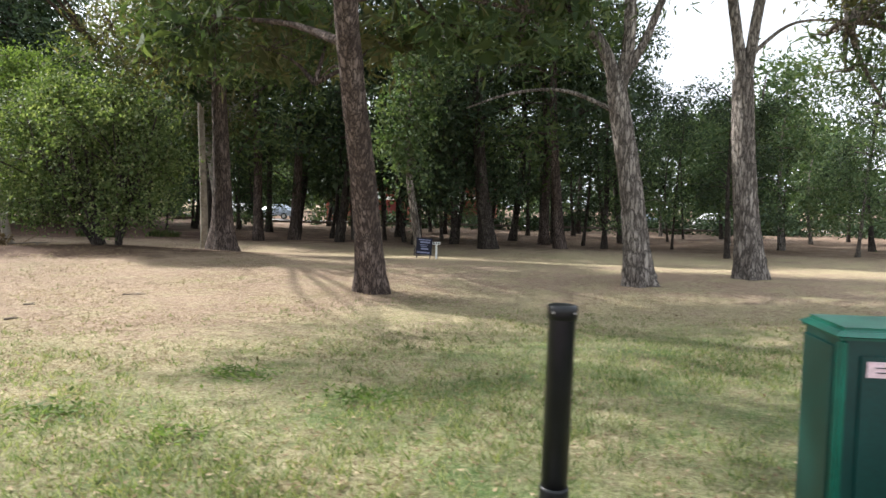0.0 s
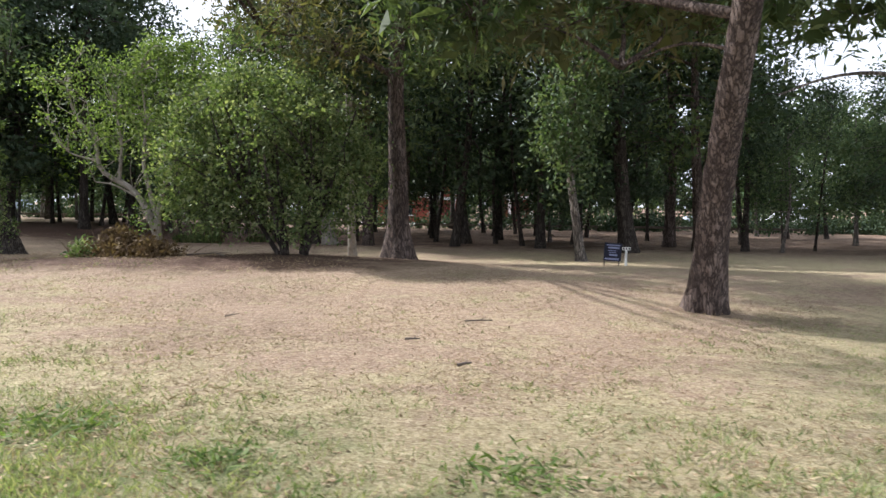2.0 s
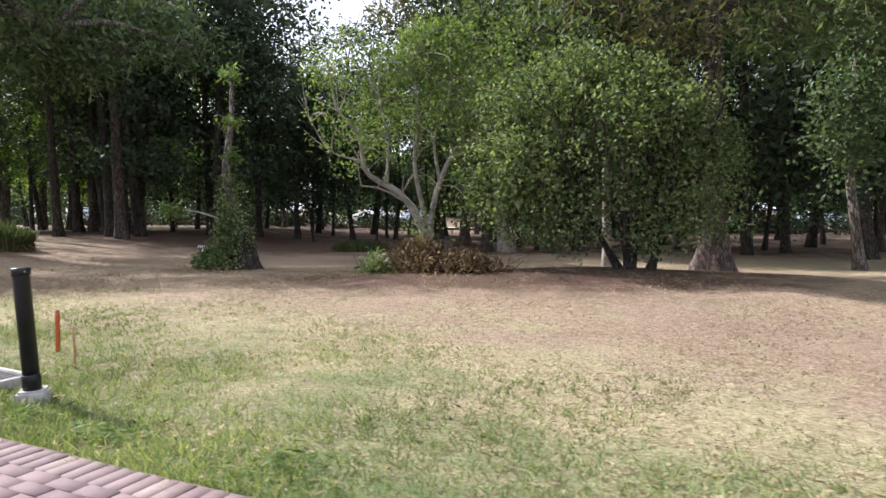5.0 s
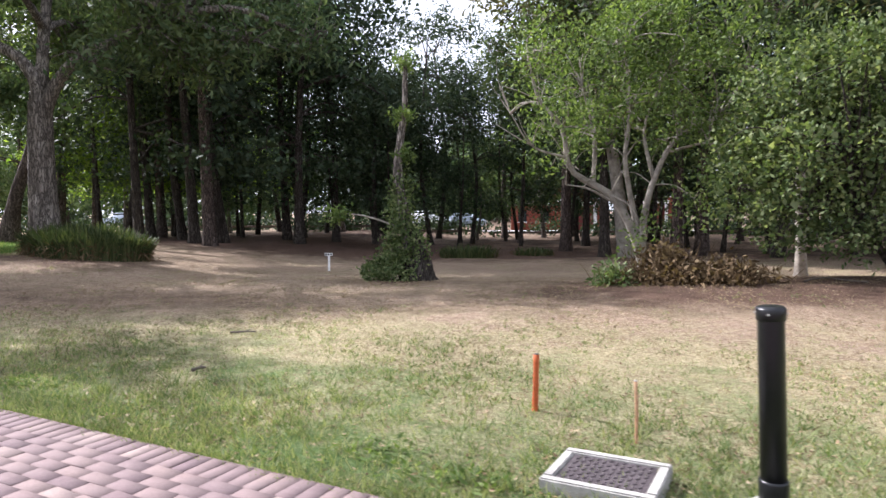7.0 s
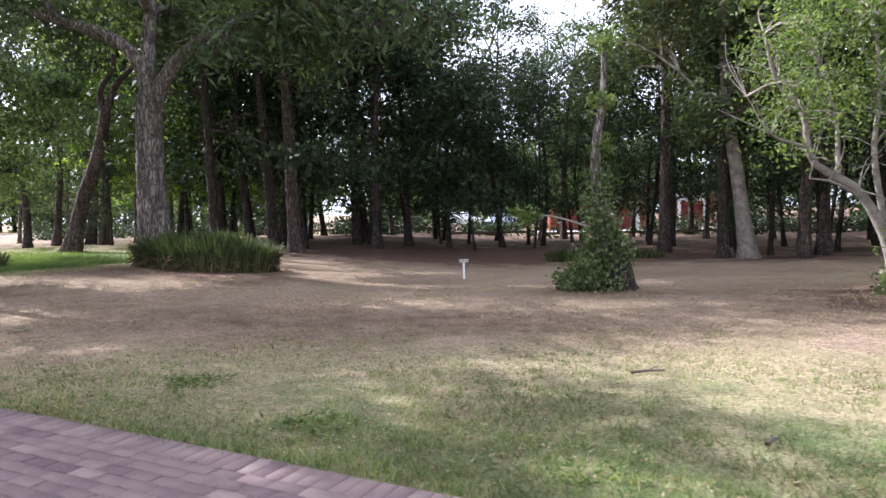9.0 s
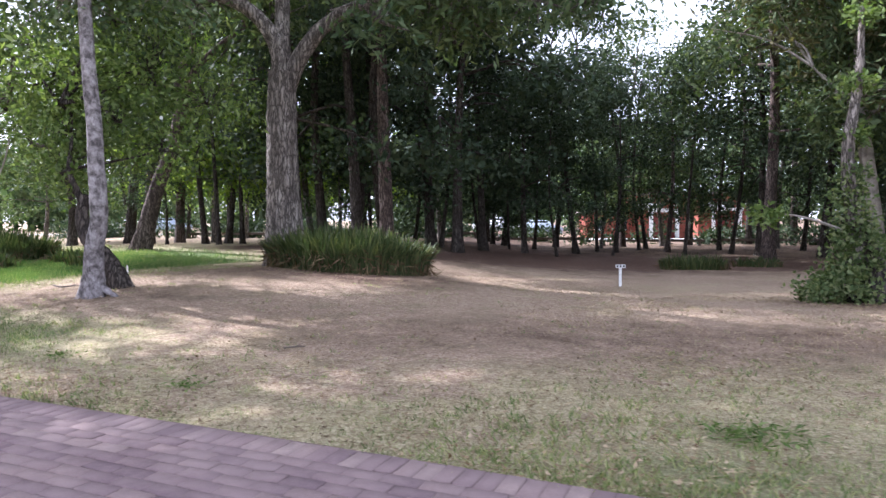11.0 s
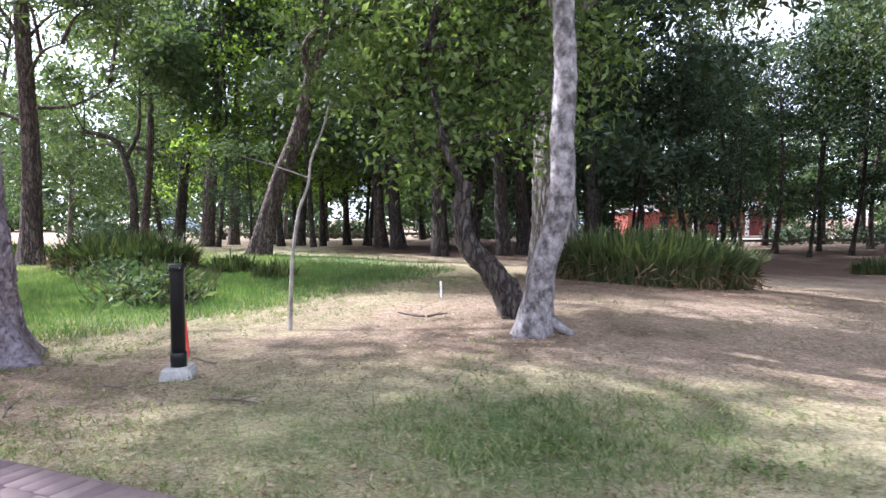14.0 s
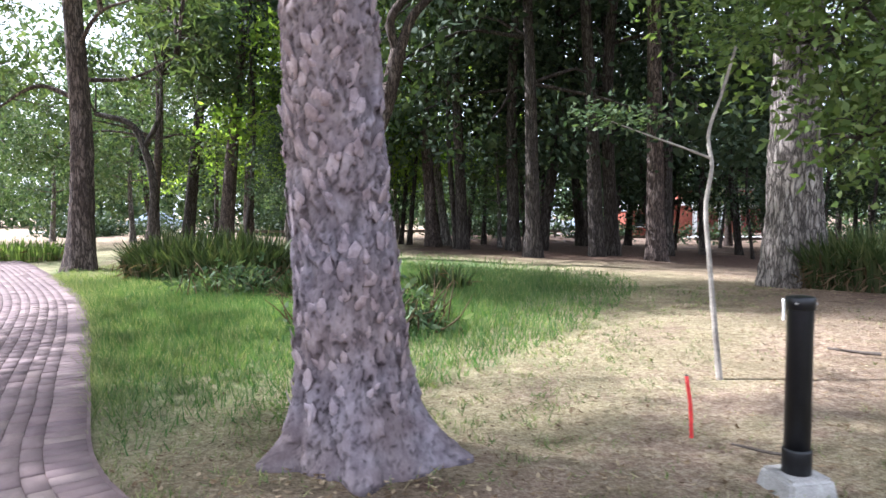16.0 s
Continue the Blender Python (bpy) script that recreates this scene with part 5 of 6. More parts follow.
reed_bed(-28.95, 20.9, 1.65, 1.0, .92, 5600, 81, "dense bed of green strap leaves under the big tree", turn=.1)
reed_bed(-19.9, 30.2, 1.1, .6, .55, 700, 82, "small dark reed clump far across the lawn", turn=.1)
reed_bed(-39.8, 23.8, 1.6, .9, .9, 2800, 83, "green reed clump behind the near pine")
reed_bed(-41.6, 26.2, .9, .6, .65, 900, 84, "reed clump beside the path's bend")
reed_bed(-36.9, 22.9, .5, .4, .5, 260, 85, "small tuft of reeds on the green lawn")
reed_bed(-37.5, 21.0, .45, .35, .5, 220, 86, "thin tall weeds on the green lawn")
reed_bed(-35.6, 21.6, .4, .3, .45, 160, 87, "thin tall weeds on the green lawn")
reed_bed(-46.5, 28.2, 1.6, .8, .6, 900, 88, "green plants along the far side of the path", YOUNG_LEAF)
reed_bed(-17.5, 31.5, .8, .5, .4, 320, 89, "low dark plants before the wood")

# ---- bollards ----


def bollard(x, y, lean, turn, slab, label, BH):
    t = thing("bollard", x, y, None, label, "bollard", "black bollards along the path")
    R = .055
    tube_ob = put("post", lathe([(0, .05), (R, .05), (R, BH - .055), (R + .001, BH - .05)], 32), BLACK, t, smooth=True)
    put("collar", lathe([(R, .045), (R + .007, .05), (R + .007, .165), (R + .004, .175), (R, .176)], 32), BLACK, t, smooth=True)
    put("cap", lathe([(R, BH - .06), (R + .006, BH - .058), (R + .007, BH - .012), (R + .002, BH - .003), (R - .012, BH), (0, BH + .002)], 32), BLACK, t, smooth=True)
    for k in range(4):
        a = k * math.pi / 2 + .6
        bm = bmesh.new()
        bmesh.ops.create_uvsphere(bm, u_segments=8, v_segments=6, radius=.006, matrix=Matrix.Translation((math.cos(a) * (R + .006), math.sin(a) * (R + .006), BH - .03)))
        part("screw", bm, CONCRETE, t, smooth=True)
    bm = box_bm(slab, slab, .11, (0, 0, .01), .018, 3)
    for v in bm.verts:
        if v.co.z > 0:
            v.co.x *= .88
            v.co.y *= .88
    part("footing", bm, CONCRETE, t, "pale square concrete footing")
    t.rotation_euler = (0, 0, turn)
    for c in t.children:
        if c.name.split(".")[0] != "footing":
            c.rotation_euler = (lean[0], lean[1], 0)
    return t


bollard(.97, 4.75, (0, .02), .3, .22, "black tubular bollard on a concrete footing in the grass", .93)
bollard(-15.475, 8.22, (0, -.05), .55, .22, "slightly leaning black bollard on a square concrete footing", .94)
bollard(-33.935, 14.62, (0, .0), .2, .25, "black bollard on a square concrete footing under trees", .86)


# ---- kiosk box ----
def kiosk():
    t = thing("utility_kiosk", 2.262, 4.865, 0, "dark green metal utility kiosk with a pink notice", "utility box")
    t.rotation_euler = (0, 0, radians(1))
    w, d, h = .62, .34, .83
    part("body", box_bm(w, d, h, (0.06, 0, h / 2), .012, 3), GREEN_BOX, t)
    bm = box_bm(w + .05, d + .05, .045, (.06, 0, h + .012), .015, 3)
    for v in bm.verts:
        if v.co.z > h + .015:
            v.co.x = .06 + (v.co.x - .06) * .93
            v.co.y *= .88
    # the sky's reflection on the lid is put into its paler green
    part("lid", bm, GREEN_LIGHT, t, "moulded lid in a paler green that holds the sky's reflection")
    part("corner_trim", box_bm(.05, .05, h, (.06 - w / 2 + .01, -d / 2 + .01, h / 2), .02, 3), GREEN_LIGHT, t, "bright green rounded corner trim")
    part("side_panel", box_bm(.012, d * .8, h * .9, (.06 - w / 2 - .004, .02, h / 2), .004, 1), GREEN_BOX, t)
    part("door", box_bm(w * .84, .012, h * .88, (.075, -d / 2 - .005, h * .48), .004, 2), GREEN_BOX, t)
    n = part("notice", box_bm(.13, .004, .06, (-.10, -d / 2 - .014, h * .86), .001, 1), PINK, t, "small pale pink notice with grey print")
    for k in range(2):
        part("print_bar", box_bm(.07 - .02 * k, .003, .004, (-.10 - .008 * k, -d / 2 - .0175, h * .87 - .018 * k), 0), DARK_INK, n)
    part("latch", box_bm(.02, .014, .05, (.28, -d / 2 - .016, h * .55), .004, 2), IRON, t)
    return t


PINK = mottled("pink_notice", ((.3, (.72, .5, .54)), (.7, (.82, .64, .66))), 8, .6)
kiosk()


# ---- access cover ----
def access_cover():
    c = Vector((-16.17, 8.516, 0))
    t = thing("access_cover", c.x, c.y, float(gz(c.x, c.y)) + .002, "square cast iron cover in a pale concrete surround", "manhole cover")
    t.rotation_euler = (0, 0, radians(-18))
    W, D = .555, .475
    for nm, sx, sy, px, py in (("surround_side", W, .055, 0, D / 2 - .027), ("surround_side", W, .055, 0, -D / 2 + .027), ("surround_side", .055, D - .11, W / 2 - .027, 0), ("surround_side", .055, D - .11, -W / 2 + .027, 0)):
        part(nm, box_bm(sx, sy, .14, (px, py, -.02), .008, 2), CONCRETE, t)
    plate = part("lid", box_bm(W - .115, D - .115, .05, (0, 0, .012), .004, 1), IRON, t, "dark purple-brown cast iron lid with raised studs")
    bm = box_bm(.024, .008, .007, (0, 0, 0), .002, 1)
    me = bpy.data.meshes.new("stud")
    bm.to_mesh(me)
    bm.free()
    me.materials.append(IRON)
    for i in range(12):
        for j in range(10):
            s = new("stud", me)
            s.parent = plate
            s.location = (-.185 + i * .0337, -.15 + j * .0335, .039)
            s.rotation_euler = (0, 0, math.pi / 2 * ((i + j) % 2) + .78)
    return t


access_cover()


# ---- stakes ----
def stake(name, x, y, h, r0, mat, label, lean=(0, 0), top=None):
    t = thing(name, x, y, None, label, "stake")
    r = np.random.default_rng(int(abs(x) * 100))
    pts = smooth_path([(0, 0, -.1), (lean[0] * .4 + .004, lean[1] * .4, h * .5), (lean[0], lean[1], h)], 10)
    v, f = tube(pts, np.full(10, r0), 9, .05, r)
    g = Geo().add(v, f)
    g.f.append(np.array([np.arange(9) + g.n - 9]))
    put("shaft", g, mat, t, smooth=False)
    put("cut_top", lathe([(r0 * .98, 0), (r0 * .85, .006), (0, .008)], 9, pts[-1]), top or TWIG, t)
    return t


stake("orange_stake", -16.58, 9.74, .385, .021, ORANGE, "short orange painted marker stake in the grass", (.012, 0))
stake("thin_stake", -15.955, 9.21, .35, .0105, TAN, "thin weathered wooden stake with a pale top", (-.005, 0), CONCRETE)
stake("red_stake", -34.17, 15.25, .33, .011, RED, "thin red painted stake beside the bollard", (-.03, .01))
stake("white_peg", -32.2, 18.15, .20, .014, WHITE, "short white painted peg in the lawn")


# ---- numbered marker posts and the board ----
def marker_post(x, y, label, turn):
    t = thing("marker_post", x, y, None, label, "sign post", "white marker posts")
    t.rotation_euler = (0, 0, turn)
    part("post", box_bm(.06, .05, .50, (0, 0, .2), .008, 2), WHITE, t)
    p = part("plate", box_bm(.23, .02, .08, (0, -.03, .46), .004, 1), WHITE, t)
    for k in range(3):
        part("mark", box_bm(.045, .006, .05, (-.075 + .075 * k, -.042, .46), .001, 1), DARK_INK, p)
    return t


marker_post(-23.08, 23.47, "low white post with a small marked plate", radians(5))
marker_post(-2.36, 21.65, "low white post with a marked plate beside a board", radians(5))


def board():
    z = float(gz(-2.75, 21.58))
    t = thing("notice_board", -2.75, 21.58, z, "tilted navy notice board with pale lines of text", "sign")
    t.rotation_euler = (0, radians(4), radians(8))
    b = part("panel", box_bm(.48, .025, .50, (0, 0, .36), .004, 1), BLUE_SIGN, t)
    for k, (w, zz, h) in enumerate(((.36, .55, .03), (.30, .48, .05), (.24, .40, .02), (.20, .35, .02), (.22, .28, .05), (.38, .17, .045))):
        part("text_bar", box_bm(w, .006, h, (.02 * math.sin(k * 2.0), -.016, zz), 0), SIGN_INK, b)
    for s in (-.2, .2):
        part("leg", box_bm(.03, .03, .62, (s, .03, .2), .004, 1), TWIG, t)
    return t


board()


# ---- house beyond the wood ----
def house(x, y, turn, label, wing=True, k=1.25):
    t = thing("brick_house", x, y, -.45, label, "house")
    t.rotation_euler = (0, 0, turn)
    t.scale = (k, k, k)

    def wall_with(name, w, h, th, at, opening=None, mat=BRICK_RED):
        if not opening:
            return part(name, box_bm(w, th, h, (at[0], at[1], at[2] + h / 2), .01, 1), mat, t)
        ox, ow, oz, oh = opening
        bm = bmesh.new()
        for cx, cw, cz, ch in ((-w / 2 + (ox - ow / 2 + w / 2) / 2, ox - ow / 2 + w / 2, h / 2, h), (w / 2 - (w / 2 - ox - ow / 2) / 2, w / 2 - ox - ow / 2, h / 2, h), (ox, ow, (oz + oh + h) / 2, h - oz - oh), (ox, ow, oz / 2, oz)):
            if cw > .01 and ch > .01:
                bmesh.ops.create_cube(bm, size=1, matrix=Matrix.Translation((at[0] + cx, at[1], at[2] + cz)) @ Matrix.Diagonal((cw, th, ch, 1)))
        return part(name, bm, mat, t)

    wall_with("wall", 3.4, 2.9, .25, (1.2, 0, 0), (.15, 1.5, 0, 1.5))
    wall_with("wall", .25, 2.9, 4, (-.5 + .125, 2.1, 0))
    part("wall", box_bm(.25, 4, 2.9, (2.78, 2.13, 1.45), .01, 1), BRICK_RED, t)
    part("wall", box_bm(3.4, .25, 2.9, (1.2, 4.2, 1.45), .01, 1), BRICK_RED, t)
    part("garage_door", box_bm(1.46, .06, 1.46, (1.35, .0, .74), .01, 1), DOOR_RED, t, "maroon garage door")
    for s in (-.86, .86):
        part("pillar", box_bm(.22, .3, 1.75, (1.35 + s, -.2, .87), .015, 2), WHITE, t, "white portal pillar")
    part("lintel", box_bm(2.1, .34, .24, (1.35, -.2, 1.87), .015, 2), WHITE, t, "white portal lintel")
    part("balcony_band", box_bm(1.6, .12, .4, (.4, -.2, 2.15), .01, 1), WHITE, t)
    part("roof", box_bm(3.9, 4.9, .14, (1.2, 2.05, 2.98), .02, 2), ROOF_GREY, t)
    if wing:
        part("wing_wall", box_bm(3.2, .25, 1.75, (-2.1, .5, .87), .01, 1), BRICK_RED, t)
        part("wing_wall", box_bm(.25, 3.4, 1.6, (-3.6, 2.4, .8), .01, 1), BRICK_RED, t)
        bm = box_bm(3.6, 4.0, .12, (-2.2, 2.1, 1.9), .02, 1)
        for v in bm.verts:
            v.co.z += (v.co.x + 4.0) * .16 - .15
        part("wing_roof", bm, ROOF_GREY, t)
        for s in (-2.9, -1.3):
            wdw = part("window", box_bm(.6, .05, .8, (s, .36, 1.0), .01, 1), GLASS_DARK, t)
            part("sill", box_bm(.7, .1, .06, (s, .34, .57), .01, 1), WHITE, wdw)
    for s in (.2, 2.3):
        wdw = part("window", box_bm(.5, .05, .5, (s, -.13, 2.5), .01, 1), GLASS_DARK, t)
        part("sill", box_bm(.6, .1, .06, (s, -.16, 2.22), .01, 1), WHITE, wdw)
    return t


DOOR_RED = mottled("maroon_door", ((.3, (.14, .03, .03)), (.7, (.2, .05, .045))), 2, .6)
house(-16.2, 65, radians(4), "red brick house with a white portal beyond the trees")
house(-9.2, 73, radians(-6), "low red brick house with pale trim far off", False, 1.35)


# ---- road, low rail, cars ----
rd = Geo()
xs = np.linspace(-110, 80, 60)
yy = 61 + 1 * np.sin(xs * .03)
rv = np.stack([np.stack([xs, yy, gz(xs, yy) + .02], 1), np.stack([xs, yy + 3.2, gz(xs, yy + 3.2) + .02], 1)], 1).reshape(-1, 3)
k = np.arange(59)[:, None] * 2
rd.add(rv, k + np.array([[0, 2, 3, 1]]))
tagged(put("road", rd, PAVED), "pale sunlit paved road beyond the wood", "road", kind="structure")


def kerb_log(x, y, L, turn, label):
    t = thing("low_rail", x, y, None, label, "rail", "low timber rails")
    t.rotation_euler = (0, 0, turn)
    part("beam", box_bm(L, .16, .16, (0, 0, .30), .02, 2), TWIG, t)
    n = max(2, int(L / 2.5))
    for i in range(n):
        part("leg", box_bm(.14, .14, .34, (-L / 2 + .3 + i * (L - .6) / (n - 1), 0, .11), .015, 1), TWIG, t)
    return t


for i in range(9):
    kerb_log(-46 + i * 7.0, 50.5 + .8 * math.sin(i * 1.3), 6.4, .05 * math.sin(i * 2.1), "low dark timber rail along the edge of the road")


def undergrowth():
    r = np.random.default_rng(77)
    g = Geo()
    for k in range(230):
        cx = r.uniform(-60, 30)
        if -30 < cx < -13 and r.random() < .6:
            continue
        cy = 53.5 + r.normal() * 1.8
        z = float(gz(cx, cy))
        w = r.uniform(.7, 1.6)
        pts = blob_points(r, [(cx, cy, z + .35, w, w * .7, r.uniform(.5, 1.15))], 26)
        g.add(*leaf_quads(r, pts, 6, .22, .3, .14))
    return tagged(put("undergrowth", g, SHADED_LEAF), "dark low undergrowth along the edge of the wood", "bushes", kind="stuff")


undergrowth()


def weed(x, y, size, seed):
    """A small rosette of broad weeds in the grass."""
    r = np.random.default_rng(seed)
    t = thing("weed_clump", x, y, None, "low clump of fresh green weeds in the grass", "plant", "weed clumps")
    size = size * .85
    n = int(190 * size)
    p = r.normal(size=(n, 3)) * np.array([.16, .13, 0]) * size
    p[:, 2] = r.uniform(-.02, .02, n)
    v, f = leaf_quads(r, p, 1, .01, .09 * size, .022)
    v = v.reshape(-1, 4, 3)
    v[:, 1:, 2] = v[:, :1, 2] + np.abs(v[:, 1:, 2] - v[:, :1, 2]) * .55
    put("foliage", Geo().add(v.reshape(-1, 3), f), YOUNG_LEAF, t)
    return t


for k, (x, y, w) in enumerate(((-1.55, 7.0, 1.3), (-.35, 6.5, 1.2), (-2.15, 5.7, 1.1), (-1.2, 5.5, .9), (-3.9, 5.9, 1.2), (-4.6, 6.3, 1.3), (-5.5, 5.6, 1.2), (-7.4, 6.5, 1.4), (-8.1, 6.2, 1.3), (-8.9, 6.6, 1.4), (-6.2, 6.2, 1.0), (-10.6, 6.9, 1.2), (-9.9, 7.4, 1.1),
                              (-14.4, 7.6, 1.1), (-15.2, 7.9, 1.0), (-16.9, 8.4, 1.1), (-17.4, 8.7, 1.0), (-15.9, 8.0, 1.0), (-13.2, 7.3, 1.2), (-20.6, 9.7, 1.0), (-22.4, 10.4, 1.1), (-23.8, 11.4, 1.1), (-27.6, 12.0, .6), (-30.2, 13.0, .6), (-31.2, 13.2, .7), (-29.3, 12.8, .6), (-34.9, 13.9, .5), (-36.6, 15.9, .6))):
    weed(x, y, w, 700 + k)


def car(x, y, turn, paint, label):
    t = thing("parked_car", x, y, float(gz(x, y)) + .02, label, "car")
    t.rotation_euler = (0, 0, turn)
    prof = [(-2.0, .35), (-2.05, .75), (-1.8, .9), (-1.3, 1.0), (-.7, 1.42), (.5, 1.45), (1.1, 1.02), (1.85, .86), (2.05, .65), (2.0, .35)]
    bm = bmesh.new()
    for s in (-.82, .82):
        bm.faces.new([bm.verts.new((px, s * (1 if pz < 1.05 else .82), pz)) for px, pz in (prof if s > 0 else prof[::-1])])
    bm.verts.ensure_lookup_table()
    n = len(prof)
    for i in range(n):
        j = (i + 1) % n
        bm.faces.new((bm.verts[n - 1 - i], bm.verts[n + i], bm.verts[n + j], bm.verts[n - 1 - j]))
    bmesh.ops.recalc_face_normals(bm, faces=bm.faces[:])
    bmesh.ops.bevel(bm, geom=bm.edges[:], offset=.05, segments=2, affect="EDGES", clamp_overlap=True)
    part("body", bm, paint, t, smooth=True)
    for s in (-1, 1):
        part("side_window", box_bm(1.5, .03, .32, (-.1, s * .73, 1.2), .01, 1), GLASS_DARK, t)
    bm = box_bm(.03, 1.2, .42, (0, 0, 0), .005, 1)
    bmesh.ops.transform(bm, matrix=Matrix.Translation((.83, 0, 1.24)) @ Matrix.Rotation(radians(-54), 4, "Y"), verts=bm.verts)
    part("windscreen", bm, GLASS_DARK, t)
    for px in (-1.25, 1.25):
        for s in (-.76, .76):
            bm = bmesh.new()
            bmesh.ops.create_cone(bm, cap_ends=True, segments=20, radius1=.31, radius2=.31, depth=.2, matrix=Matrix.Translation((px, s, .31)) @ Matrix.Rotation(math.pi / 2, 4, "X"))
            bmesh.ops.bevel(bm, geom=bm.edges[:], offset=.02, segments=1, affect="EDGES")
            wheel = part("wheel", bm, TYRE, t, smooth=False)
            bm = bmesh.new()
            bmesh.ops.create_cone(bm, cap_ends=True, segments=16, radius1=.18, radius2=.18, depth=.22, matrix=Matrix.Translation((px, s, .31)) @ Matrix.Rotation(math.pi / 2, 4, "X"))
            part("rim", bm, CONCRETE, wheel)
    for s in (-.6, .6):
        part("headlight", box_bm(.06, .28, .12, (2.02, s, .68), .02, 2), CONCRETE, t)
    return t


car(-28.5, 62.5, .1, CAR_WHITE, "white parked car seen between trunks")
car(9, 62.5, -.1, CAR_BLUE, "silver parked car seen between trunks")
car(15.5, 62.5, .05, CAR_WHITE, "white parked car beyond the wood")
car(-58, 62.5, .3, CAR_BLUE, "bluish parked car beyond the trees")
car(-25, 62.7, 3.0, CAR_BLUE, "grey-blue car parked by the house")


# ---- sticks, litter, grass ----
def stick(x, y, L, turn, r0, label="dry fallen stick lying on the lawn"):
    r = np.random.default_rng(int(abs(x * 31 + y * 17)))
    t = thing("fallen_stick", x, y, float(gz(x, y)) + r0 * .8, label, "stick", "fallen sticks")
    t.rotation_euler = (0, 0, turn)
    put("shaft", Geo().add(*tube(smooth_path([(-L / 2, 0, 0), (0, L * .06, .005), (L / 2, 0, .01)], 8), np.linspace(r0, r0 * .5, 8), 6, .1, r)), TWIG, t, smooth=True)
    put("twig", Geo().add(*tube(smooth_path([(0, L * .05, 0), (L * .2, L * .16, .02), (L * .35, L * .2, .03)], 6), np.linspace(r0 * .5, r0 * .2, 6), 5)), TWIG, t, smooth=True)
    return t


for x, y, L, a, r0 in ((-5.34, 11.26, .35, .2, .012), (-5.9, 9.83, .16, 0, .014), (-5.2, 8.75, .14, .6, .016), (-19.97, 12.1, .3, .2, .014), (-19.5, 10.37, .12, .8, .018), (-33.2, 13.9, .4, -.3, .01),
                       (-32.4, 16.7, .35, 2.6, .016), (-32.1, 16.6, .25, .7, .014), (-34.2, 14.2, .3, -.5, .009), (-27.3, 13.4, .2, .3, .01), (-12.2, 17.0, .9, .8, .02), (-11.8, 16.9, .7, 2.2, .018), (-34.6, 13.7, .35, 2.0, .008), (-8.5, 10.9, .2, 1.0, .01), (-33.9, 15.0, .3, 2.6, .01)):
    stick(x, y, L, a, r0)


def lay(name, n, seed, L, W, mat, label, cat, dens, lift=.008):
    """Flat bits strewn over the lawn where dens is high."""
    r = np.random.default_rng(seed)
    x = r.uniform(-43, 6, n * 3)
    y = edge_y(x) + r.uniform(0.05, 1, n * 3) ** 1.7 * 13
    keep = r.random(len(x)) < dens(x, y)
    x, y = x[keep][:n], y[keep][:n]
    c = np.stack([x, y, gz(x, y) + lift - .01], 1)
    v, f = leaf_quads(r, c, 1, (0, 0, .006), L, W, flat=.85)
    return tagged(put(name, Geo().add(v, f), mat), label, cat, kind="stuff")


lay("leaf_litter", 45000, 91, .042, .022, LITTER, "scattered dry tan leaves and needles", "leaves", lambda x, y: 1.0 - .75 * grassy(x, y))
lay("pine_needles", 20000, 92, .09, .006, DRY_LEAF, "fallen brown needles over the lawn", "needles", lambda x, y: 1.0 - .6 * grassy(x, y))


def grass(n, seed, h, spread, name, label, dens, tuft=7):
    r = np.random.default_rng(seed)
    x = r.uniform(-43, 6, n * 6)
    y = edge_y(x) + r.uniform(0, 1, n * 6) ** 1.6 * spread
    keep = r.random(len(x)) < dens(x, y)
    x, y = x[keep][:n], y[keep][:n]
    x = np.repeat(x, tuft) + r.normal(size=len(x) * tuft) * .035
    y = np.repeat(y, tuft) + r.normal(size=len(y) * tuft) * .035
    m = len(x)
    p = np.stack([x, y, gz(x, y) - .03], 1)
    d = unit(r.normal(size=(m, 3)) * np.array([.55, .55, .1]) + np.array([0, 0, .9]))
    hh = h * r.uniform(.5, 1.4, (m, 1)) * (.6 + .7 * grassy(x, y))[:, None]
    s = unit(np.cross(d, r.normal(size=(m, 3)))) * .0045
    tip = p + d * (hh + .02) + r.normal(size=(m, 3)) * np.array([.012, .012, 0])
    v = np.stack([p - s, p + s, tip], 1).reshape(-1, 3)
    return tagged(put(name, Geo().add(v, np.arange(m * 3).reshape(-1, 3)), GRASS), label, "grass", kind="stuff")


grass(26000, 93, .05, 9, "grass", "short green and yellowed grass blades", lambda x, y: np.clip(grassy(x, y) * 1.3 + .05, 0, 1))
grass(9000, 94, .075, 12, "lush_grass", "taller fresh green grass", lambda x, y: np.clip((grassy(x, y) - .62) * 2.5, 0, 1), 8)


def straw(n, seed):
    """Withered blades lying every way over the whole lawn."""
    r = np.random.default_rng(seed)
    x = r.uniform(-43, 6, n)
    y = edge_y(x) + r.uniform(0, 1, n) ** 1.8 * 11
    keep = r.random(n) < 1 - .8 * sstep(-22, -27, x)
    x, y = x[keep], y[keep]
    n = len(x)
    p = np.stack([x, y, gz(x, y) - .024], 1)
    d = unit(r.normal(size=(n, 3)) * np.array([1, 1, .1]) + np.array([0, 0, .42]))
    q = unit(np.cross(d, r.normal(size=(n, 3)))) * r.uniform(.002, .0055, (n, 1))
    tip = p + d * r.uniform(.03, .08, (n, 1))
    v = np.stack([p - q, p + q, tip], 1).reshape(-1, 3)
    tagged(put("dry_grass", Geo().add(v, np.arange(n * 3).reshape(-1, 3)), STRAW), "withered straw-coloured grass blades over the lawn", "grass", kind="stuff")


straw(170000, 98)


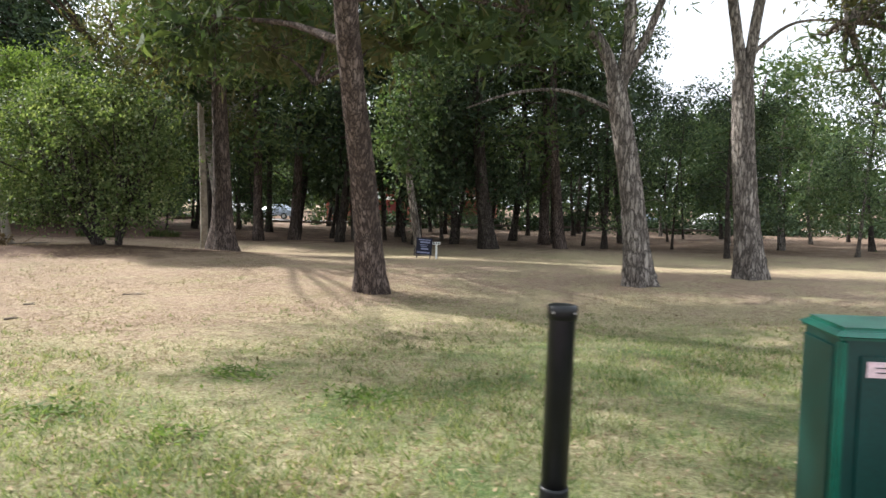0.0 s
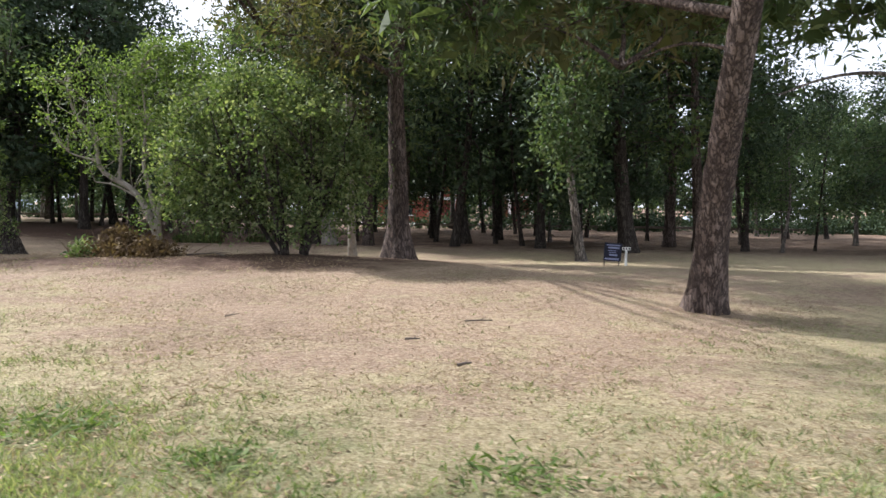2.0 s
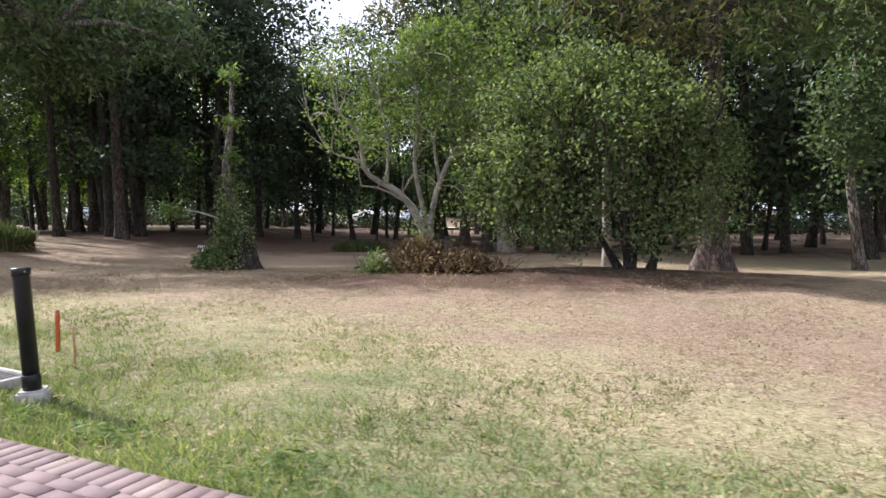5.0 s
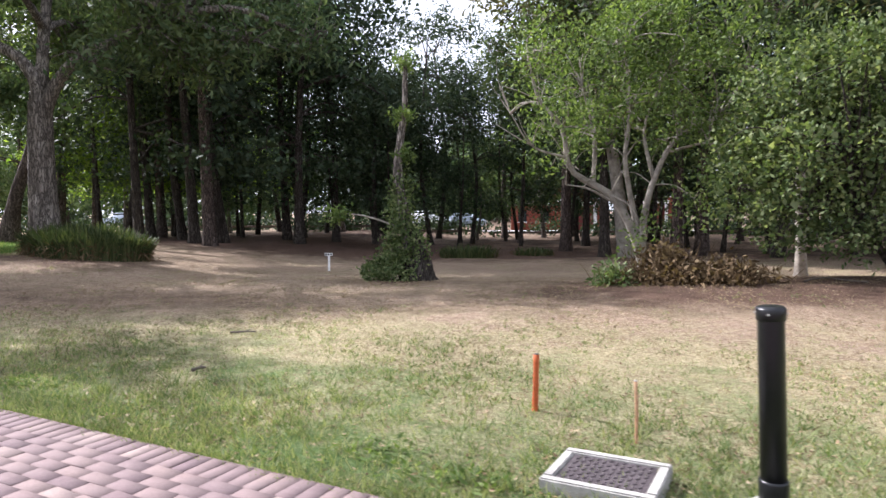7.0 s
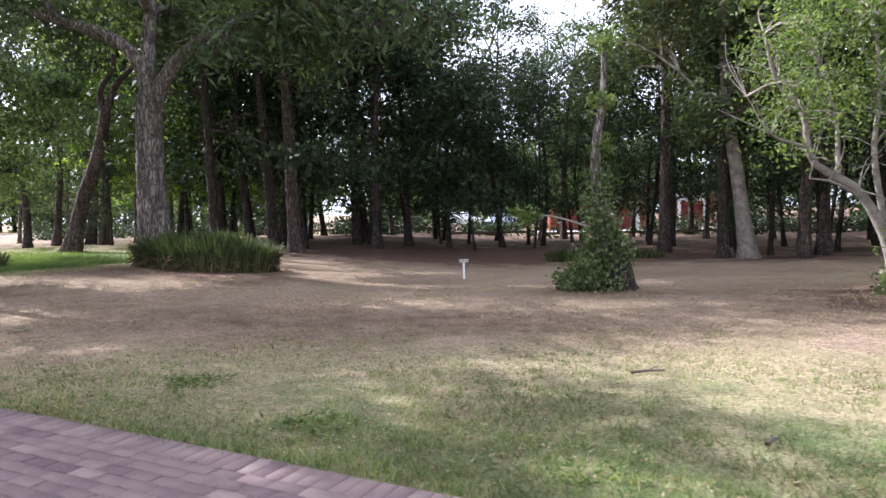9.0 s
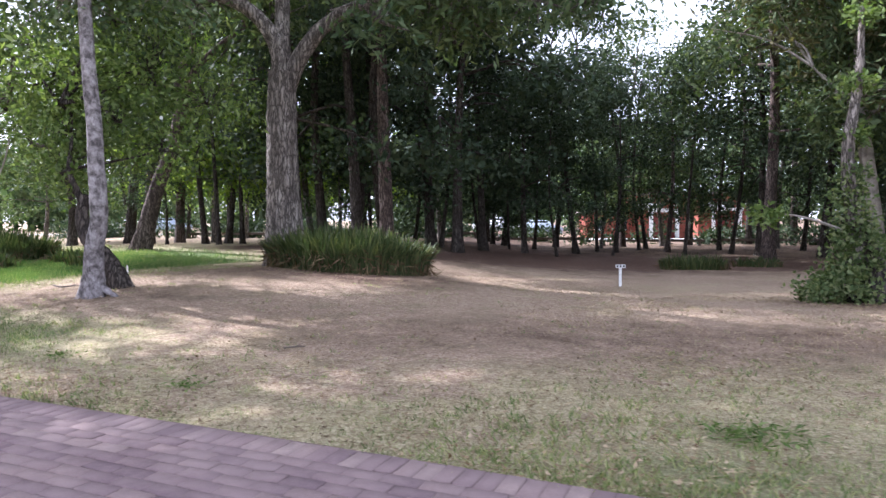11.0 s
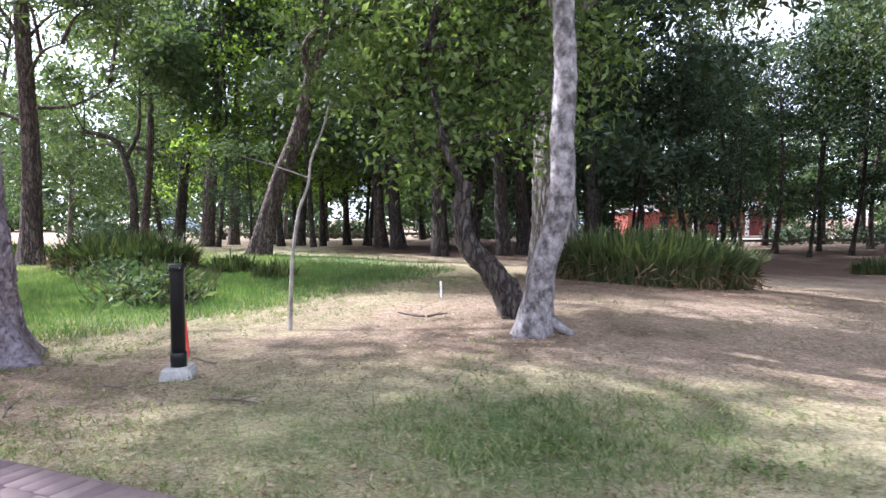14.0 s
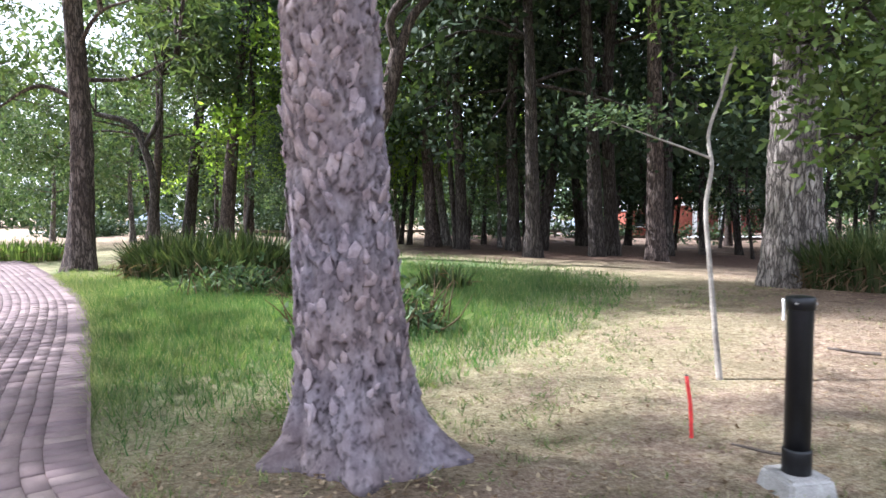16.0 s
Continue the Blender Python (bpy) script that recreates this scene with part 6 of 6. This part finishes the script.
def green_lawn():
    """The thick grass round the near pine and beyond it."""
    r = np.random.default_rng(95)
    n = 70000
    x, y = r.normal(-37.4, 2.3, n), r.normal(20.8, 2.9, n)
    ok = (grassy(x, y) > .45) & (y > edge_y(x) + .1)
    ok &= np.interp(y, EDGE[9:, 1], EDGE[9:, 0]) + .1 < x
    x, y = x[ok], y[ok]
    m = len(x)
    p = np.stack([x, y, gz(x, y) - .03], 1)
    d = unit(r.normal(size=(m, 3)) * np.array([.4, .4, .1]) + np.array([0, 0, 1]))
    s = unit(np.cross(d, r.normal(size=(m, 3)))) * .006
    tip = p + d * r.uniform(.06, .17, (m, 1))
    v = np.stack([p - s, p + s, tip], 1).reshape(-1, 3)
    tagged(put("lawn_grass", Geo().add(v, np.arange(m * 3).reshape(-1, 3)), LAWN), "thick bright green grass under the trees", "grass", kind="stuff")


green_lawn()

# ---- brick path ----
dense = smooth_path(np.concatenate([EDGE, np.zeros((len(EDGE), 1))], 1), 900)[:, :2]
arc = np.concatenate([[0], np.cumsum(np.linalg.norm(np.diff(dense, axis=0), axis=1))])
tang = unit(np.gradient(dense, axis=0))
inward = np.stack([-tang[:, 1], tang[:, 0]], 1)
inward *= np.sign(np.sum(inward * np.array([0, -1.0]), axis=1, keepdims=True).mean() or 1)


def along(s, d):
    """The point s metres along the edge and d metres in from it, and the edge's heading."""
    px, py = np.interp(s, arc, dense[:, 0]), np.interp(s, arc, dense[:, 1])
    nx, ny = np.interp(s, arc, inward[:, 0]), np.interp(s, arc, inward[:, 1])
    return px + nx * d, py + ny * d, np.arctan2(-nx, ny) + math.pi


WIDE = 3.9
bed = Geo()
ss = np.linspace(0, arc[-1], 240)
cross = np.linspace(-.02, WIDE, 14)
bs, bd = np.meshgrid(ss, cross, indexing="ij")
ax, ay, _ = along(bs, bd)
bi, bj = np.meshgrid(np.arange(239), np.arange(13), indexing="ij")
bed.add(np.stack([ax, ay, gz(ax, ay) + .0165], -1), np.stack([bi * 14 + bj, (bi + 1) * 14 + bj, (bi + 1) * 14 + bj + 1, bi * 14 + bj + 1], -1).reshape(-1, 4))
PATH_SAND = mottled("joint_sand", ((.3, (.13, .094, .092)), (.7, (.21, .155, .146))), 4, .95, .1, 80)
path_ob = tagged(put("path", bed, PATH_SAND), "pinkish brick paved path with sandy joints", "path", kind="structure")
BL, BW = .205, .102


def brick_shape():
    l, w, b, h = BL / 2 - .002, BW / 2 - .002, .0025, .024
    low = [(-l, -w, 0), (l, -w, 0), (l, w, 0), (-l, w, 0)]
    mid = [(p[0], p[1], h - .005) for p in low]
    top = [(p[0] - math.copysign(b, p[0]), p[1] - math.copysign(b, p[1]), h) for p in low]
    f = [(i, (i + 1) % 4, 4 + (i + 1) % 4, 4 + i) for i in range(4)] + [(4 + i, 4 + (i + 1) % 4, 8 + (i + 1) % 4, 8 + i) for i in range(4)] + [(8, 9, 10, 11)]
    return np.array(low + mid + top), np.array(f)


bv, bf = brick_shape()
pr = np.random.default_rng(96)
spots = []
s = .1
while s < arc[-1] - .2:                       # border course, ends to the lawn
    spots.append((s, BL / 2, math.pi / 2))
    s += BW
for row in range(int((WIDE - BL) / BW)):
    s = .1 + (BL / 2 if row % 2 else 0)
    while s < arc[-1] - .2:
        spots.append((s, BL + BW / 2 + row * BW, 0.0))
        s += BL
spots = np.array(spots)
px, py, hd = along(spots[:, 0], spots[:, 1])
hd = hd + spots[:, 2] + pr.normal(size=len(px)) * .02
pz = gz(px, py) + pr.normal(size=len(px)) * .0015
near = (px < -15.5) & (px > -21.5) & (spots[:, 1] < .62)
brick_me = Geo().add(bv, bf).mesh("brick", PAVER)
for i in np.flatnonzero(near)[:300]:
    ob = new("brick", brick_me)
    ob.parent = path_ob
    ob.matrix_local = Matrix.LocRotScale((px[i], py[i], pz[i]), Euler((pr.normal() * .012, pr.normal() * .012, hd[i])), None)
rest = np.ones(len(px), bool)
rest[np.flatnonzero(near)[:300]] = False
c, s_ = np.cos(hd[rest])[:, None], np.sin(hd[rest])[:, None]
tilt = pr.normal(size=(rest.sum(), 2)) * .012
lx, ly, lz = bv[None, :, 0], bv[None, :, 1], bv[None, :, 2]
V = np.stack([px[rest][:, None] + lx * c - ly * s_, py[rest][:, None] + lx * s_ + ly * c, pz[rest][:, None] + lz + lx * tilt[:, :1] + ly * tilt[:, 1:]], -1).reshape(-1, 3)
F = (np.arange(rest.sum())[:, None, None] * 12 + bf[None]).reshape(-1, 4)
more = tagged(put("more_bricks", Geo().add(V, F), PAVER, path_ob), kind="stuff")
